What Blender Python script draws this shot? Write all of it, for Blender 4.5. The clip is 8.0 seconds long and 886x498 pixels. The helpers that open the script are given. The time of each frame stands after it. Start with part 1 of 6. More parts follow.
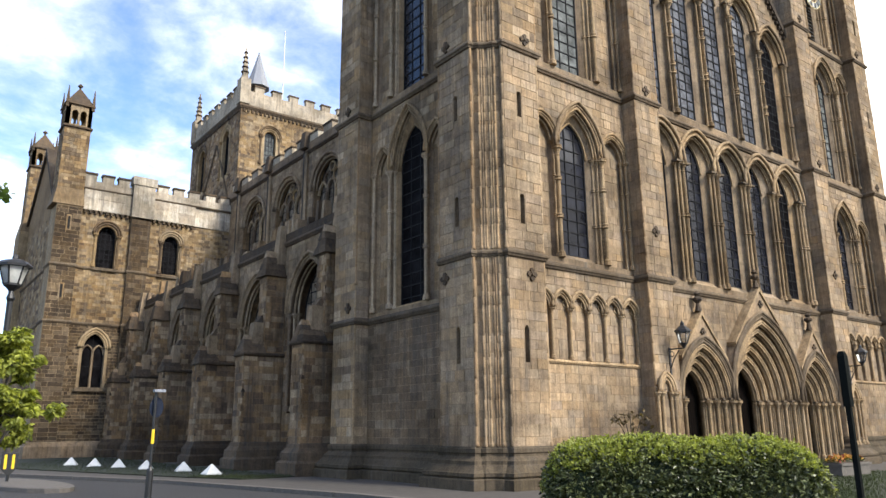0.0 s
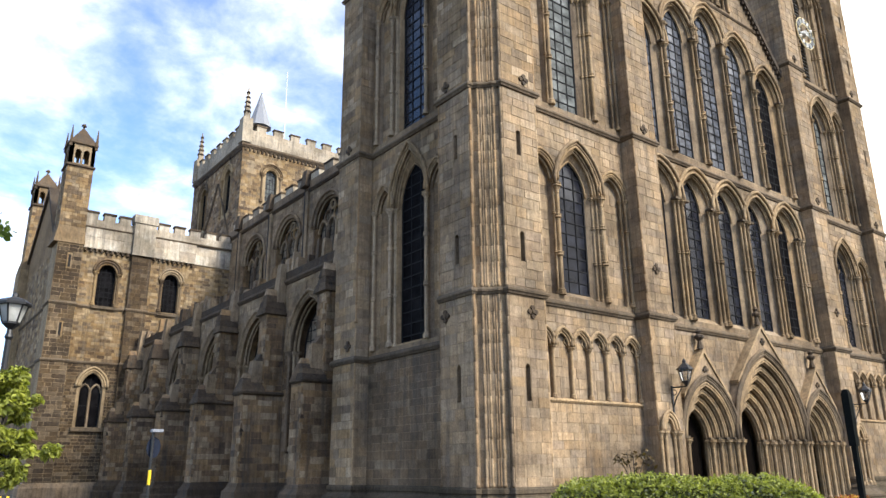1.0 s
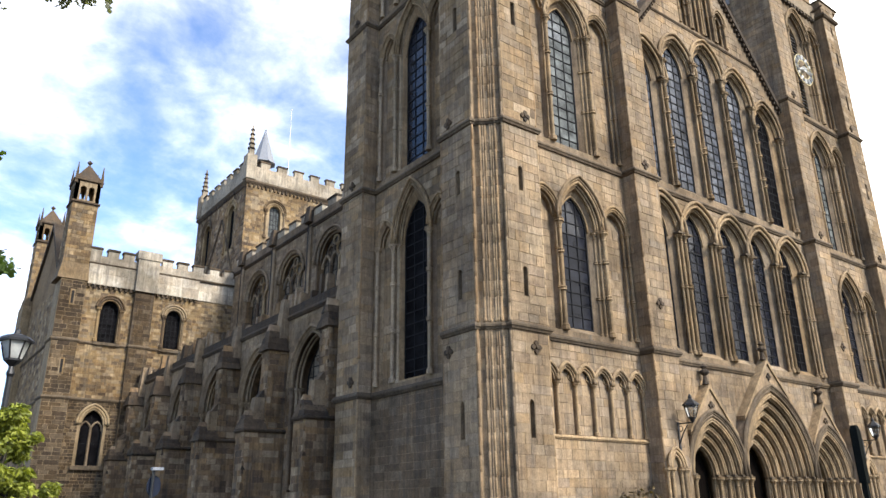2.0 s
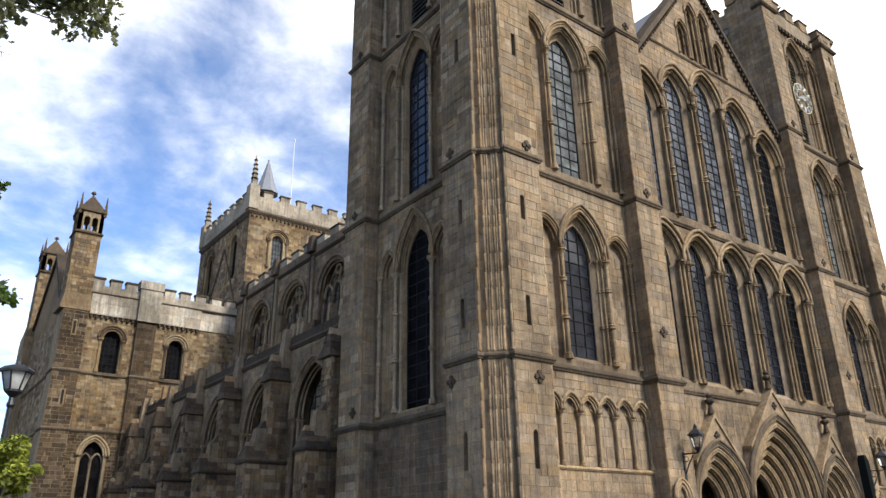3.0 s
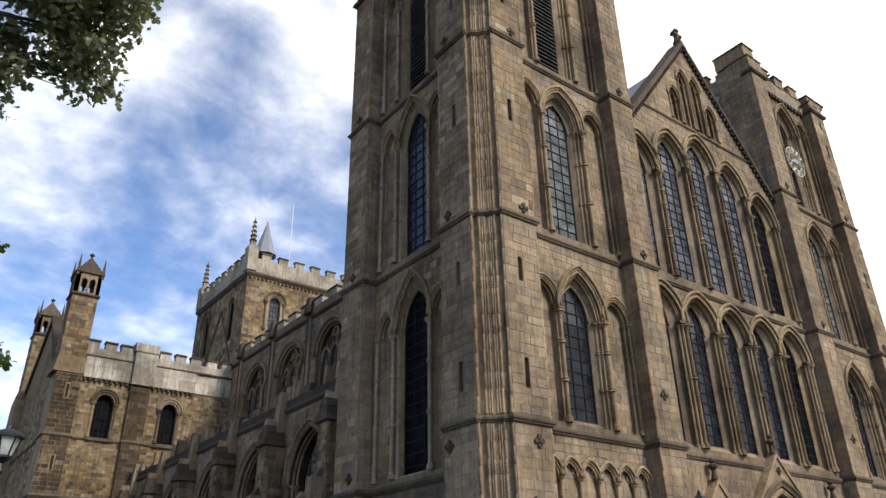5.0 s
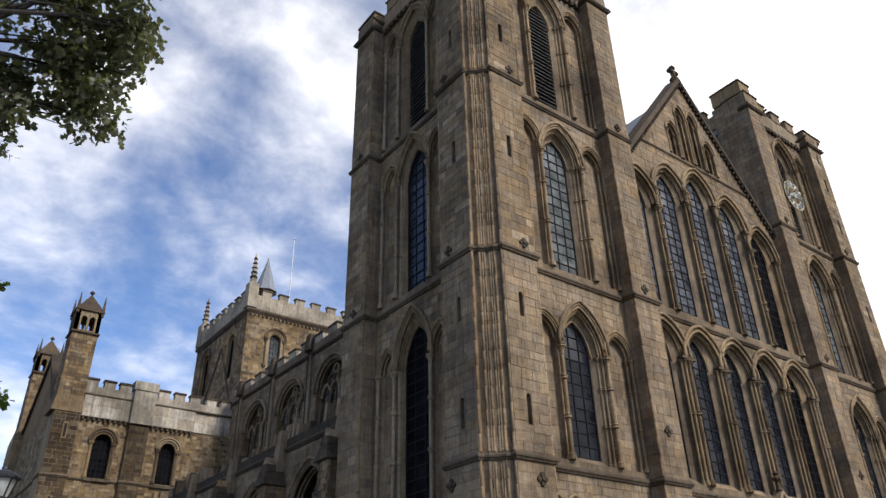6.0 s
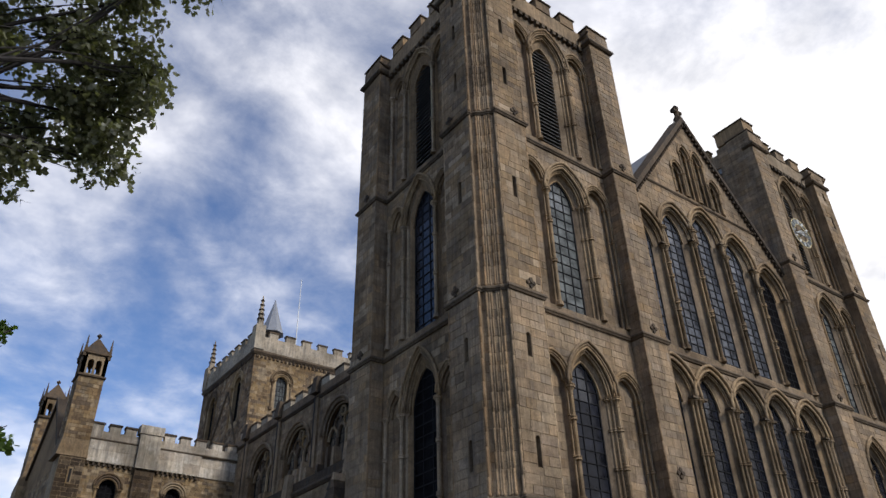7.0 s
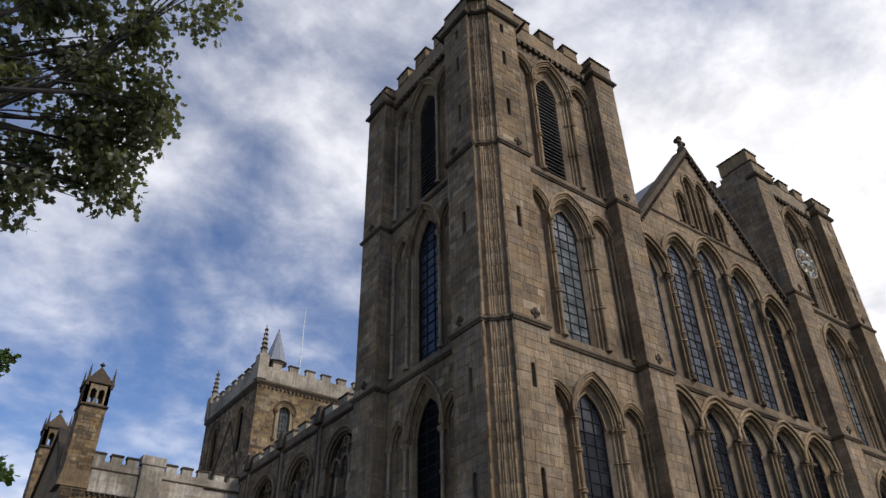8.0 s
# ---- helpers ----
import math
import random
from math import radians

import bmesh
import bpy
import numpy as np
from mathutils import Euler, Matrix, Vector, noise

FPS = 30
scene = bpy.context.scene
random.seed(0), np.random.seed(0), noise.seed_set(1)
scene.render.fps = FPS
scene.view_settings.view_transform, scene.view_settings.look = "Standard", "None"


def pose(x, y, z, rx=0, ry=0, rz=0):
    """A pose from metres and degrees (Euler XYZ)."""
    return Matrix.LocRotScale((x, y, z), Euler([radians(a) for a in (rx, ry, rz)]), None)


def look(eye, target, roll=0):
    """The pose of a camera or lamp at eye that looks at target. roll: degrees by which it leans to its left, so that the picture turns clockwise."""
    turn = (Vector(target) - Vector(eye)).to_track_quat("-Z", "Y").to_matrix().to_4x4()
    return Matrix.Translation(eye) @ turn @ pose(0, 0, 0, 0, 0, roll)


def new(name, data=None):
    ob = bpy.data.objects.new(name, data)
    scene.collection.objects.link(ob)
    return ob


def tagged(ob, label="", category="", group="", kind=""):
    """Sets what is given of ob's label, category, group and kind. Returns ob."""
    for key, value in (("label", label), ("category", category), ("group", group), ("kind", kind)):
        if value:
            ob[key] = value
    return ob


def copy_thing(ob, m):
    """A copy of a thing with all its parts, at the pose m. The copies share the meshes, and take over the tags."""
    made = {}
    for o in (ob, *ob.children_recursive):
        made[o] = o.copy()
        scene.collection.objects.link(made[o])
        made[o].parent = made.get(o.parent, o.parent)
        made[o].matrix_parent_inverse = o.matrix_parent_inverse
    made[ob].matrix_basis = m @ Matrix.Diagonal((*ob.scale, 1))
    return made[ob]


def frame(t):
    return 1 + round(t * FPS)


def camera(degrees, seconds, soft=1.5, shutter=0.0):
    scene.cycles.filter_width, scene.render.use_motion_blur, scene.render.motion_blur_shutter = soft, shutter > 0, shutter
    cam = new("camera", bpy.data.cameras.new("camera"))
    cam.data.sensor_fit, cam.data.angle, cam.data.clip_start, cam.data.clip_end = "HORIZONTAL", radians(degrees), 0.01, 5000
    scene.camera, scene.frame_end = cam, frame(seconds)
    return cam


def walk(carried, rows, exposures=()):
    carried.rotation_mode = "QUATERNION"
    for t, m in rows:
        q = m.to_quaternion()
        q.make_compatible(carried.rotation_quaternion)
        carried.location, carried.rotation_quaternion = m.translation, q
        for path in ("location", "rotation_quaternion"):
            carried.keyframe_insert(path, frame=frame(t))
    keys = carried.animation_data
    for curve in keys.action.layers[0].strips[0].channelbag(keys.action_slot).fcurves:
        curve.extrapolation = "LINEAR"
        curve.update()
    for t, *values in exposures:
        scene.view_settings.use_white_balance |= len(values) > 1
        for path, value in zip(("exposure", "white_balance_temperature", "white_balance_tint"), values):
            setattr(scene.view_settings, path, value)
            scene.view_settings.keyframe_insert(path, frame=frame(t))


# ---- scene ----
# ---- camera: standing on the far pavement, tilting up ----
EYE = (-15.01, -17.17, 1.80)
TURNS = [(0, -37.39, 13.75, 0.47),
        (0.5, -37.41, 15.18, 0.50),
        (1, -37.35, 16.68, 0.54),
        (1.5, -37.23, 18.12, 0.54),
        (3, -36.84, 21.67, 0.75),
        (3.5, -36.84, 22.76, 0.59),
        (4, -36.87, 24.00, 0.60),
        (4.5, -36.93, 25.22, 0.72),
        (6, -36.78, 29.24, 1.12),
        (6.5, -36.37, 30.81, 1.28),
        (7, -36.10, 32.40, 1.23),
        (7.5, -35.92, 33.74, 1.12),
        (8, -35.89, 34.69, 0.94)]
cam = camera(62.1, 8.0, soft=1.5)
walk(cam, [(t, pose(*EYE, 90 + tilt, lean, turn)) for t, turn, tilt, lean in TURNS],
     exposures=[(0.0, 0.28, 6640, 9), (1.5, 0.38, 6600, 9), (3.0, -0.14, 6530, 9), (4.5, -0.35, 6450, 9), (6.0, -0.66, 6350, 11), (8.0, -1.1, 6260, 12)])

# ---- sky and sun: bright broken cloud, sun behind the camera to the right ----
SUN_AZ, SUN_EL = radians(165), radians(41)
TO_SUN = Vector((math.sin(SUN_AZ) * math.cos(SUN_EL), math.cos(SUN_AZ) * math.cos(SUN_EL), math.sin(SUN_EL)))
sun = new("sun", bpy.data.lights.new("sun", "SUN"))
sun.data.energy, sun.data.angle, sun.data.color = 5.0, radians(12), (1.0, 0.96, 0.905)
sun.matrix_world = look((0, 0, 60), Vector((0, 0, 60)) - TO_SUN)

world = bpy.data.worlds.new("sky")
scene.world = world
world.use_nodes = True


def build_sky():
    tree = world.node_tree
    n, link = tree.nodes, tree.links.new
    n.clear()
    out, bg = n.new("ShaderNodeOutputWorld"), n.new("ShaderNodeBackground")
    sky = n.new("ShaderNodeTexSky")
    sky.sky_type, sky.sun_disc = "NISHITA", False
    sky.sun_elevation, sky.sun_rotation = SUN_EL, SUN_AZ
    sky.air_density, sky.dust_density, sky.ozone_density = 1.0, 0.6, 2.5
    bg.inputs["Strength"].default_value = 0.15
    co = n.new("ShaderNodeTexCoord")
    sep = n.new("ShaderNodeSeparateXYZ")
    link(co.outputs["Generated"], sep.inputs[0])

    def maths(op, a, b):
        m = n.new("ShaderNodeMath")
        m.operation = op
        for slot, v in zip(m.inputs, (a, b)):
            if isinstance(v, (int, float)):
                slot.default_value = v
            else:
                link(v, slot)
        return m.outputs[0]
    # cloud sheet: directions laid out on a flat layer overhead
    high = maths("MAXIMUM", sep.outputs[2], 0.0)
    low = maths("ADD", high, 0.22)
    comb = n.new("ShaderNodeCombineXYZ")
    link(maths("DIVIDE", sep.outputs[0], low), comb.inputs[0])
    link(maths("DIVIDE", sep.outputs[1], low), comb.inputs[1])
    big, fine = n.new("ShaderNodeTexNoise"), n.new("ShaderNodeTexNoise")
    for node, scale, detail, rough, warp in ((big, 1.35, 9.0, 0.54, 0.28), (fine, 6.0, 8.0, 0.62, 0.2)):
        link(comb.outputs[0], node.inputs["Vector"])
        node.inputs["Scale"].default_value, node.inputs["Detail"].default_value = scale, detail
        node.inputs["Roughness"].default_value, node.inputs["Distortion"].default_value = rough, warp
    # more cloud towards the sun's side and the horizon; the north bank, mostly out of view, is added to whiten the fill
    # on north walls
    north_fill = maths("MULTIPLY", maths("MAXIMUM", maths("SUBTRACT", 0.24, sep.outputs[0]), 0.0), 0.27)
    side = maths("ADD", maths("MULTIPLY", sep.outputs[0], 0.34), north_fill)
    haze = maths("ADD", maths("MULTIPLY", maths("SUBTRACT", 1.0, high), 0.1), 0.015)
    crown = maths("MULTIPLY", maths("MAXIMUM", maths("SUBTRACT", high, 0.55), 0.0), 0.22)
    mass = maths("ADD", maths("ADD", maths("MULTIPLY", big.outputs[0], 0.84), maths("MULTIPLY", fine.outputs[0], 0.18)), maths("ADD", maths("ADD", side, haze), crown))
    ramp = n.new("ShaderNodeValToRGB")
    ramp.color_ramp.interpolation = "EASE"
    ramp.color_ramp.elements[0].position, ramp.color_ramp.elements[1].position = 0.56, 0.86
    link(mass, ramp.inputs[0])
    shade = n.new("ShaderNodeValToRGB")
    shade.color_ramp.elements[0].position, shade.color_ramp.elements[0].color = 0.3, (11.8, 11.65, 11.5, 1)
    shade.color_ramp.elements[1].position, shade.color_ramp.elements[1].color = 0.62, (17.4, 17.0, 16.6, 1)
    link(fine.outputs[0], shade.inputs[0])
    mix = n.new("ShaderNodeMix")
    mix.data_type = "RGBA"
    link(ramp.outputs[0], mix.inputs["Factor"])
    deep = n.new("ShaderNodeMix")
    deep.data_type, deep.blend_type = "RGBA", "MULTIPLY"
    deep.inputs["Factor"].default_value = 1.0
    deep.inputs[7].default_value = (1.4, 1.55, 1.82, 1)
    link(sky.outputs[0], deep.inputs[6])
    link(deep.outputs[2], mix.inputs[6])
    link(shade.outputs[0], mix.inputs[7])
    link(mix.outputs[2], bg.inputs["Color"])
    link(bg.outputs[0], out.inputs[0])


build_sky()

# ---- materials ----


def nodes_of(name):
    mat = bpy.data.materials.new(name)
    mat.use_nodes = True
    tree = mat.node_tree
    bsdf = tree.nodes["Principled BSDF"]
    return mat, tree, bsdf


def ramp_node(tree, stops, fac=None):
    r = tree.nodes.new("ShaderNodeValToRGB")
    els = r.color_ramp.elements
    while len(els) < len(stops):
        els.new(0.5)
    for e, (pos, col) in zip(els, stops):
        e.position, e.color = pos, (*col, 1)
    if fac is not None:
        tree.links.new(fac, r.inputs[0])
    return r.outputs[0]


def noise_node(tree, scale, detail=4.0, rough=0.55, stretch=(1, 1, 1), where=None):
    if where is None:
        where = tree.nodes.new("ShaderNodeNewGeometry").outputs["Position"]
    m = tree.nodes.new("ShaderNodeMapping")
    m.inputs["Scale"].default_value = stretch
    tree.links.new(where, m.inputs[0])
    t = tree.nodes.new("ShaderNodeTexNoise")
    t.inputs["Scale"].default_value, t.inputs["Detail"].default_value = scale, detail
    t.inputs["Roughness"].default_value = rough
    tree.links.new(m.outputs[0], t.inputs["Vector"])
    return t.outputs[0]


def mixed(tree, fac, a, b, mode="MIX"):
    m = tree.nodes.new("ShaderNodeMix")
    m.data_type, m.blend_type = "RGBA", mode
    for slot, v in ((m.inputs["Factor"], fac), (m.inputs[6], a), (m.inputs[7], b)):
        if isinstance(v, (int, float)):
            slot.default_value = v
        elif isinstance(v, tuple):
            slot.default_value = (*v, 1)
        else:
            tree.links.new(v, slot)
    return m.outputs[2]


def bump_node(tree, bsdf, height, strength, distance):
    b = tree.nodes.new("ShaderNodeBump")
    b.inputs["Strength"].default_value, b.inputs["Distance"].default_value = strength, distance
    tree.links.new(height, b.inputs["Height"])
    tree.links.new(b.outputs[0], bsdf.inputs["Normal"])


def piece_random(tree):
    """One value a piece: by object and by loose island."""
    info, geo = tree.nodes.new("ShaderNodeObjectInfo"), tree.nodes.new("ShaderNodeNewGeometry")
    add, frac = tree.nodes.new("ShaderNodeMath"), tree.nodes.new("ShaderNodeMath")
    add.operation, frac.operation = "ADD", "FRACT"
    tree.links.new(info.outputs["Random"], add.inputs[0])
    tree.links.new(geo.outputs["Random Per Island"], add.inputs[1])
    tree.links.new(add.outputs[0], frac.inputs[0])
    return frac.outputs[0]


def stone(name, tones, soot, soot_from=0.5, streak=(0.10, 0.085, 0.07), streak_from=0.56, rough=0.9, relief=0.012, fine=False):
    mat, tree, bsdf = nodes_of(name)
    step = 1.0 / (len(tones) - 1)
    mean = [sum(c[i] for c in tones) / len(tones) for i in range(3)]
    tones = [tuple(max(0.02, m + (v - m) * 1.08) for m, v in zip(mean, c)) for c in tones]
    tones = [(r * 0.822, g * 0.792, b * 0.755) for r, g, b in tones]
    base = ramp_node(tree, [(i * step, c) for i, c in enumerate(tones)], piece_random(tree))
    patch = noise_node(tree, 0.9, 5)
    base = mixed(tree, ramp_node(tree, [(0.3, (0.0,) * 3), (0.7, (0.6,) * 3)], patch), base, mixed(tree, 1.0, base, (1.16, 1.02, 0.82), "MULTIPLY"))
    large = noise_node(tree, 0.33, 6, 0.62)
    base = mixed(tree, ramp_node(tree, [(soot_from, (0.0,) * 3), (soot_from + 0.22, (0.92,) * 3)], large), base, mixed(tree, 1.0, base, soot, "MULTIPLY"))
    runs = noise_node(tree, 7.0 if fine else 2.2, 6, 0.65, (1, 1, 0.03 if fine else 0.07))
    base = mixed(tree, ramp_node(tree, [(streak_from, (0.0,) * 3), (streak_from + 0.2, (0.72,) * 3)], runs), base, streak)
    fine_runs = noise_node(tree, 8.0, 5, 0.7, (1, 1, 0.05))
    base = mixed(tree, 0.8, base, ramp_node(tree, [(0.34, (0.66,) * 3), (0.64, (1.2,) * 3)], fine_runs), "MULTIPLY")
    blotch = noise_node(tree, 3.4, 7, 0.72)
    base = mixed(tree, 0.5, base, ramp_node(tree, [(0.34, (0.5,) * 3), (0.5, (1.0,) * 3), (0.68, (1.38,) * 3)], blotch), "MULTIPLY")
    grain = noise_node(tree, 22, 5, 0.7)
    base = mixed(tree, 0.75, base, ramp_node(tree, [(0.3, (0.54,) * 3), (0.7, (1.4,) * 3)], grain), "MULTIPLY")
    pits = noise_node(tree, 60, 2, 0.5)
    base = mixed(tree, ramp_node(tree, [(0.3, (0.35,) * 3), (0.42, (0.0,) * 3)], pits), base, (0.1, 0.08, 0.06))
    tree.links.new(base, bsdf.inputs["Base Color"])
    bsdf.inputs["Roughness"].default_value = rough
    bsdf.inputs["Specular IOR Level"].default_value = 0.2
    bump_node(tree, bsdf, noise_node(tree, 7, 7, 0.7), 0.55, relief * 3)
    return mat


def plain(name, colour, rough=0.6, metal=0.0, vary=0.25, scale=9.0, spec=0.4):
    mat, tree, bsdf = nodes_of(name)
    dark = tuple(c * (1 - vary) for c in colour)
    light = tuple(min(1, c * (1 + vary)) for c in colour)
    base = ramp_node(tree, [(0.3, dark), (0.7, light)], noise_node(tree, scale, 6, 0.65))
    tree.links.new(base, bsdf.inputs["Base Color"])
    bsdf.inputs["Roughness"].default_value, bsdf.inputs["Metallic"].default_value = rough, metal
    bsdf.inputs["Specular IOR Level"].default_value = spec
    bump_node(tree, bsdf, noise_node(tree, scale * 4, 4), 0.3, 0.01)
    return mat


WARM = [(0.33, 0.25, 0.165), (0.39, 0.31, 0.212), (0.27, 0.212, 0.15), (0.44, 0.335, 0.22), (0.325, 0.27, 0.205), (0.375, 0.275, 0.165), (0.3, 0.24, 0.18), (0.41, 0.33, 0.235)]
stone_warm = stone("warm_sandstone", WARM, (0.42, 0.41, 0.4), 0.42, (0.11, 0.09, 0.07), 0.52)
stone_moulded = stone("moulded_sandstone", [(0.34, 0.255, 0.155), (0.4, 0.305, 0.19), (0.3, 0.23, 0.15)], (0.42, 0.41, 0.4), 0.44, (0.08, 0.064, 0.05), 0.53, fine=True)
stone_strip = stone("stained_corner_stone", [(0.36, 0.275, 0.18), (0.29, 0.22, 0.145), (0.41, 0.32, 0.21), (0.34, 0.235, 0.135), (0.25, 0.195, 0.135), (0.38, 0.3, 0.205)], (0.42, 0.41, 0.4), 0.45, (0.1, 0.075, 0.05), 0.5)
stone_band = stone("weathered_string_stone", [(0.12, 0.098, 0.072), (0.17, 0.135, 0.095)], (0.5, 0.48, 0.46), 0.42)
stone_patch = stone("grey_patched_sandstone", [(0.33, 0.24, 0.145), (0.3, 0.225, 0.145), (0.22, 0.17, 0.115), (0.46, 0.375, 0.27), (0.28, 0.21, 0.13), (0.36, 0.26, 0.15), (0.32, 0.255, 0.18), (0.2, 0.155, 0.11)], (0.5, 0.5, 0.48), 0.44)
stone_damp = stone("damp_stained_sandstone", [(0.23, 0.17, 0.11), (0.2, 0.152, 0.103), (0.17, 0.13, 0.09), (0.29, 0.235, 0.17), (0.215, 0.16, 0.105)], (0.45, 0.44, 0.42), 0.4, (0.07, 0.06, 0.05), 0.48)
stone_sooty = stone("sooty_gritstone", [(0.31, 0.21, 0.115), (0.36, 0.25, 0.14), (0.21, 0.148, 0.095), (0.47, 0.375, 0.26), (0.28, 0.2, 0.128), (0.15, 0.11, 0.078)], (0.34, 0.33, 0.31), 0.42, (0.055, 0.05, 0.045), 0.5, relief=0.02)
stone_rubble = stone("golden_rubble_stone", [(0.26, 0.183, 0.1), (0.33, 0.245, 0.135), (0.155, 0.112, 0.07), (0.42, 0.33, 0.205), (0.28, 0.225, 0.155), (0.12, 0.088, 0.06), (0.32, 0.225, 0.115)], (0.55, 0.52, 0.48), 0.48, relief=0.02)
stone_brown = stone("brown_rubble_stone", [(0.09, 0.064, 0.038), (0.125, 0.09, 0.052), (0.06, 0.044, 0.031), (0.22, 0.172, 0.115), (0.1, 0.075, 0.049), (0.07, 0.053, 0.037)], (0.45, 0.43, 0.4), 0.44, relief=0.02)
stone_pale = stone("pale_limestone", [(0.55, 0.51, 0.43), (0.66, 0.62, 0.54), (0.44, 0.39, 0.32)], (0.36, 0.35, 0.33), 0.42, (0.16, 0.14, 0.115), 0.5)
stone_shaft = stone("pale_shaft_stone", [(0.4, 0.33, 0.24), (0.46, 0.38, 0.28), (0.34, 0.28, 0.2)], (0.5, 0.48, 0.46), 0.48, fine=True)
stone_dark = stone("black_crusted_stone", [(0.078, 0.058, 0.04), (0.13, 0.1, 0.07), (0.095, 0.071, 0.05), (0.058, 0.046, 0.034)], (0.6, 0.6, 0.6), 0.45, (0.04, 0.04, 0.038), 0.5, relief=0.025)
stone_plinth = stone("plinth_stone", [(0.125, 0.1, 0.07), (0.095, 0.078, 0.056), (0.15, 0.12, 0.085)], (0.42, 0.44, 0.38), 0.44)
mortar = stone("lime_mortar", [(0.27, 0.21, 0.145), (0.3, 0.235, 0.16)], (0.42, 0.41, 0.4), 0.42)
lead = plain("lead_sheet", (0.2, 0.21, 0.23), 0.6, 0.0)
roof_lead = plain("roof_lead", (0.2, 0.21, 0.22), 0.6, 0.2)
iron = plain("black_ironwork", (0.018, 0.018, 0.019), 0.45, 0.3)
bar_iron = plain("window_bars", (0.011, 0.011, 0.012), 0.7, spec=0.15)
# near-black: the dark inside of the open doorways, painted on plank leaves
doorway_dark = plain("doorway_shade", (0.005, 0.0038, 0.003), 0.9, spec=0.02)
louvre_mat = plain("slate_louvre", (0.07, 0.066, 0.06), 0.75)
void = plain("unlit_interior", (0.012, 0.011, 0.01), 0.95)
white_paint = plain("white_paint", (0.62, 0.61, 0.57), 0.5, vary=0.06)
gilt = plain("gilded_metal", (0.72, 0.6, 0.32), 0.35, 0.7, vary=0.1)
sign_blue = plain("painted_sign_back", (0.008, 0.012, 0.024), 0.6, spec=0.15)
yellow_paint = plain("yellow_paint", (0.75, 0.5, 0.02), 0.45, vary=0.08)
black_paint = plain("black_paint", (0.015, 0.015, 0.015), 0.4)
post_green = plain("dark_painted_timber", (0.008, 0.009, 0.008), 0.9, spec=0.03)
asphalt = plain("asphalt", (0.027, 0.0252, 0.024), 0.9, vary=0.35, scale=14)
paving = plain("paving_stone", (0.058, 0.05, 0.042), 0.85, vary=0.25, scale=3)
kerb_mat = plain("kerb_stone", (0.1, 0.088, 0.074), 0.85)
grass_mat = plain("grass", (0.016, 0.02, 0.008), 0.9, vary=0.5, scale=5)
bark = plain("bark", (0.024, 0.02, 0.017), 0.9, vary=0.5, scale=12)
soil = plain("soil", (0.05, 0.035, 0.025), 0.95)


def leafy(name, dark, light, rough=0.5, through_light=0.25):
    mat, tree, bsdf = nodes_of(name)
    base = ramp_node(tree, [(0.0, dark), (0.55, tuple((a + b) / 2 for a, b in zip(dark, light))), (1.0, light)], piece_random(tree))
    tree.links.new(base, bsdf.inputs["Base Color"])
    bsdf.inputs["Roughness"].default_value = rough
    bsdf.inputs["Specular IOR Level"].default_value = 0.35
    trans = tree.nodes.new("ShaderNodeBsdfTranslucent")
    tree.links.new(mixed(tree, 1.0, base, (1.5, 1.6, 0.7), "MULTIPLY"), trans.inputs["Color"])
    mix = tree.nodes.new("ShaderNodeMixShader")
    mix.inputs[0].default_value = through_light
    tree.links.new(bsdf.outputs[0], mix.inputs[1])
    tree.links.new(trans.outputs[0], mix.inputs[2])
    tree.links.new(mix.outputs[0], tree.nodes["Material Output"].inputs[0])
    return mat


leaf_hedge = leafy("hedge_leaves", (0.008, 0.013, 0.004), (0.115, 0.13, 0.045), 0.33, 0.14)
leaf_acer = leafy("yellow_green_leaves", (0.06, 0.075, 0.01), (0.33, 0.35, 0.05), 0.5, 0.3)
leaf_oak = leafy("dark_green_leaves", (0.08, 0.084, 0.052), (0.21, 0.212, 0.135), 0.42, 0.45)
leaf_red = leafy("flower_petals", (0.25, 0.03, 0.03), (0.55, 0.35, 0.05), 0.6, 0.2)


def glazing(name, tint, trans=0.35, rough=0.12, spec=0.3, ior=1.45):
    mat, tree, bsdf = nodes_of(name)
    base = ramp_node(tree, [(0.0, tuple(c * 0.78 for c in tint)), (1.0, tuple(c * 1.25 for c in tint))], piece_random(tree))
    base = mixed(tree, 1.0, base, ramp_node(tree, [(0.34, (0.35,) * 3), (0.66, (1.5,) * 3)], noise_node(tree, 1.7, 5, 0.65)), "MULTIPLY")
    tree.links.new(base, bsdf.inputs["Base Color"])
    bsdf.inputs["Roughness"].default_value = rough
    bsdf.inputs["IOR"].default_value = ior
    bsdf.inputs["Specular IOR Level"].default_value = spec
    bsdf.inputs["Transmission Weight"].default_value = trans
    bump_node(tree, bsdf, noise_node(tree, 6, 2), 0.25, 0.02)
    return mat


glass_dark = glazing("leaded_glass", (0.008, 0.0075, 0.008), 0.05, 0.4, 0.05, 1.1)
glass_buff = glazing("dusty_glass", (0.15, 0.122, 0.09), 0.05, 0.6, 0.08)
glass_grey = glazing("pale_leaded_glass", (0.115, 0.122, 0.115), 0.1, 0.25, 0.3, 1.3)
glass_blue = glazing("blue_leaded_glass", (0.014, 0.015, 0.02), 0.05, 0.2, 0.28, 1.3)
# this tint paints the pale sky mirrored in the upper panes
glass_sky = glazing("sky_tinted_leaded_glass", (0.075, 0.08, 0.092), 0.05, 0.2, 0.35, 1.35)

# ---- building blocks ----
from mathutils.geometry import tessellate_polygon


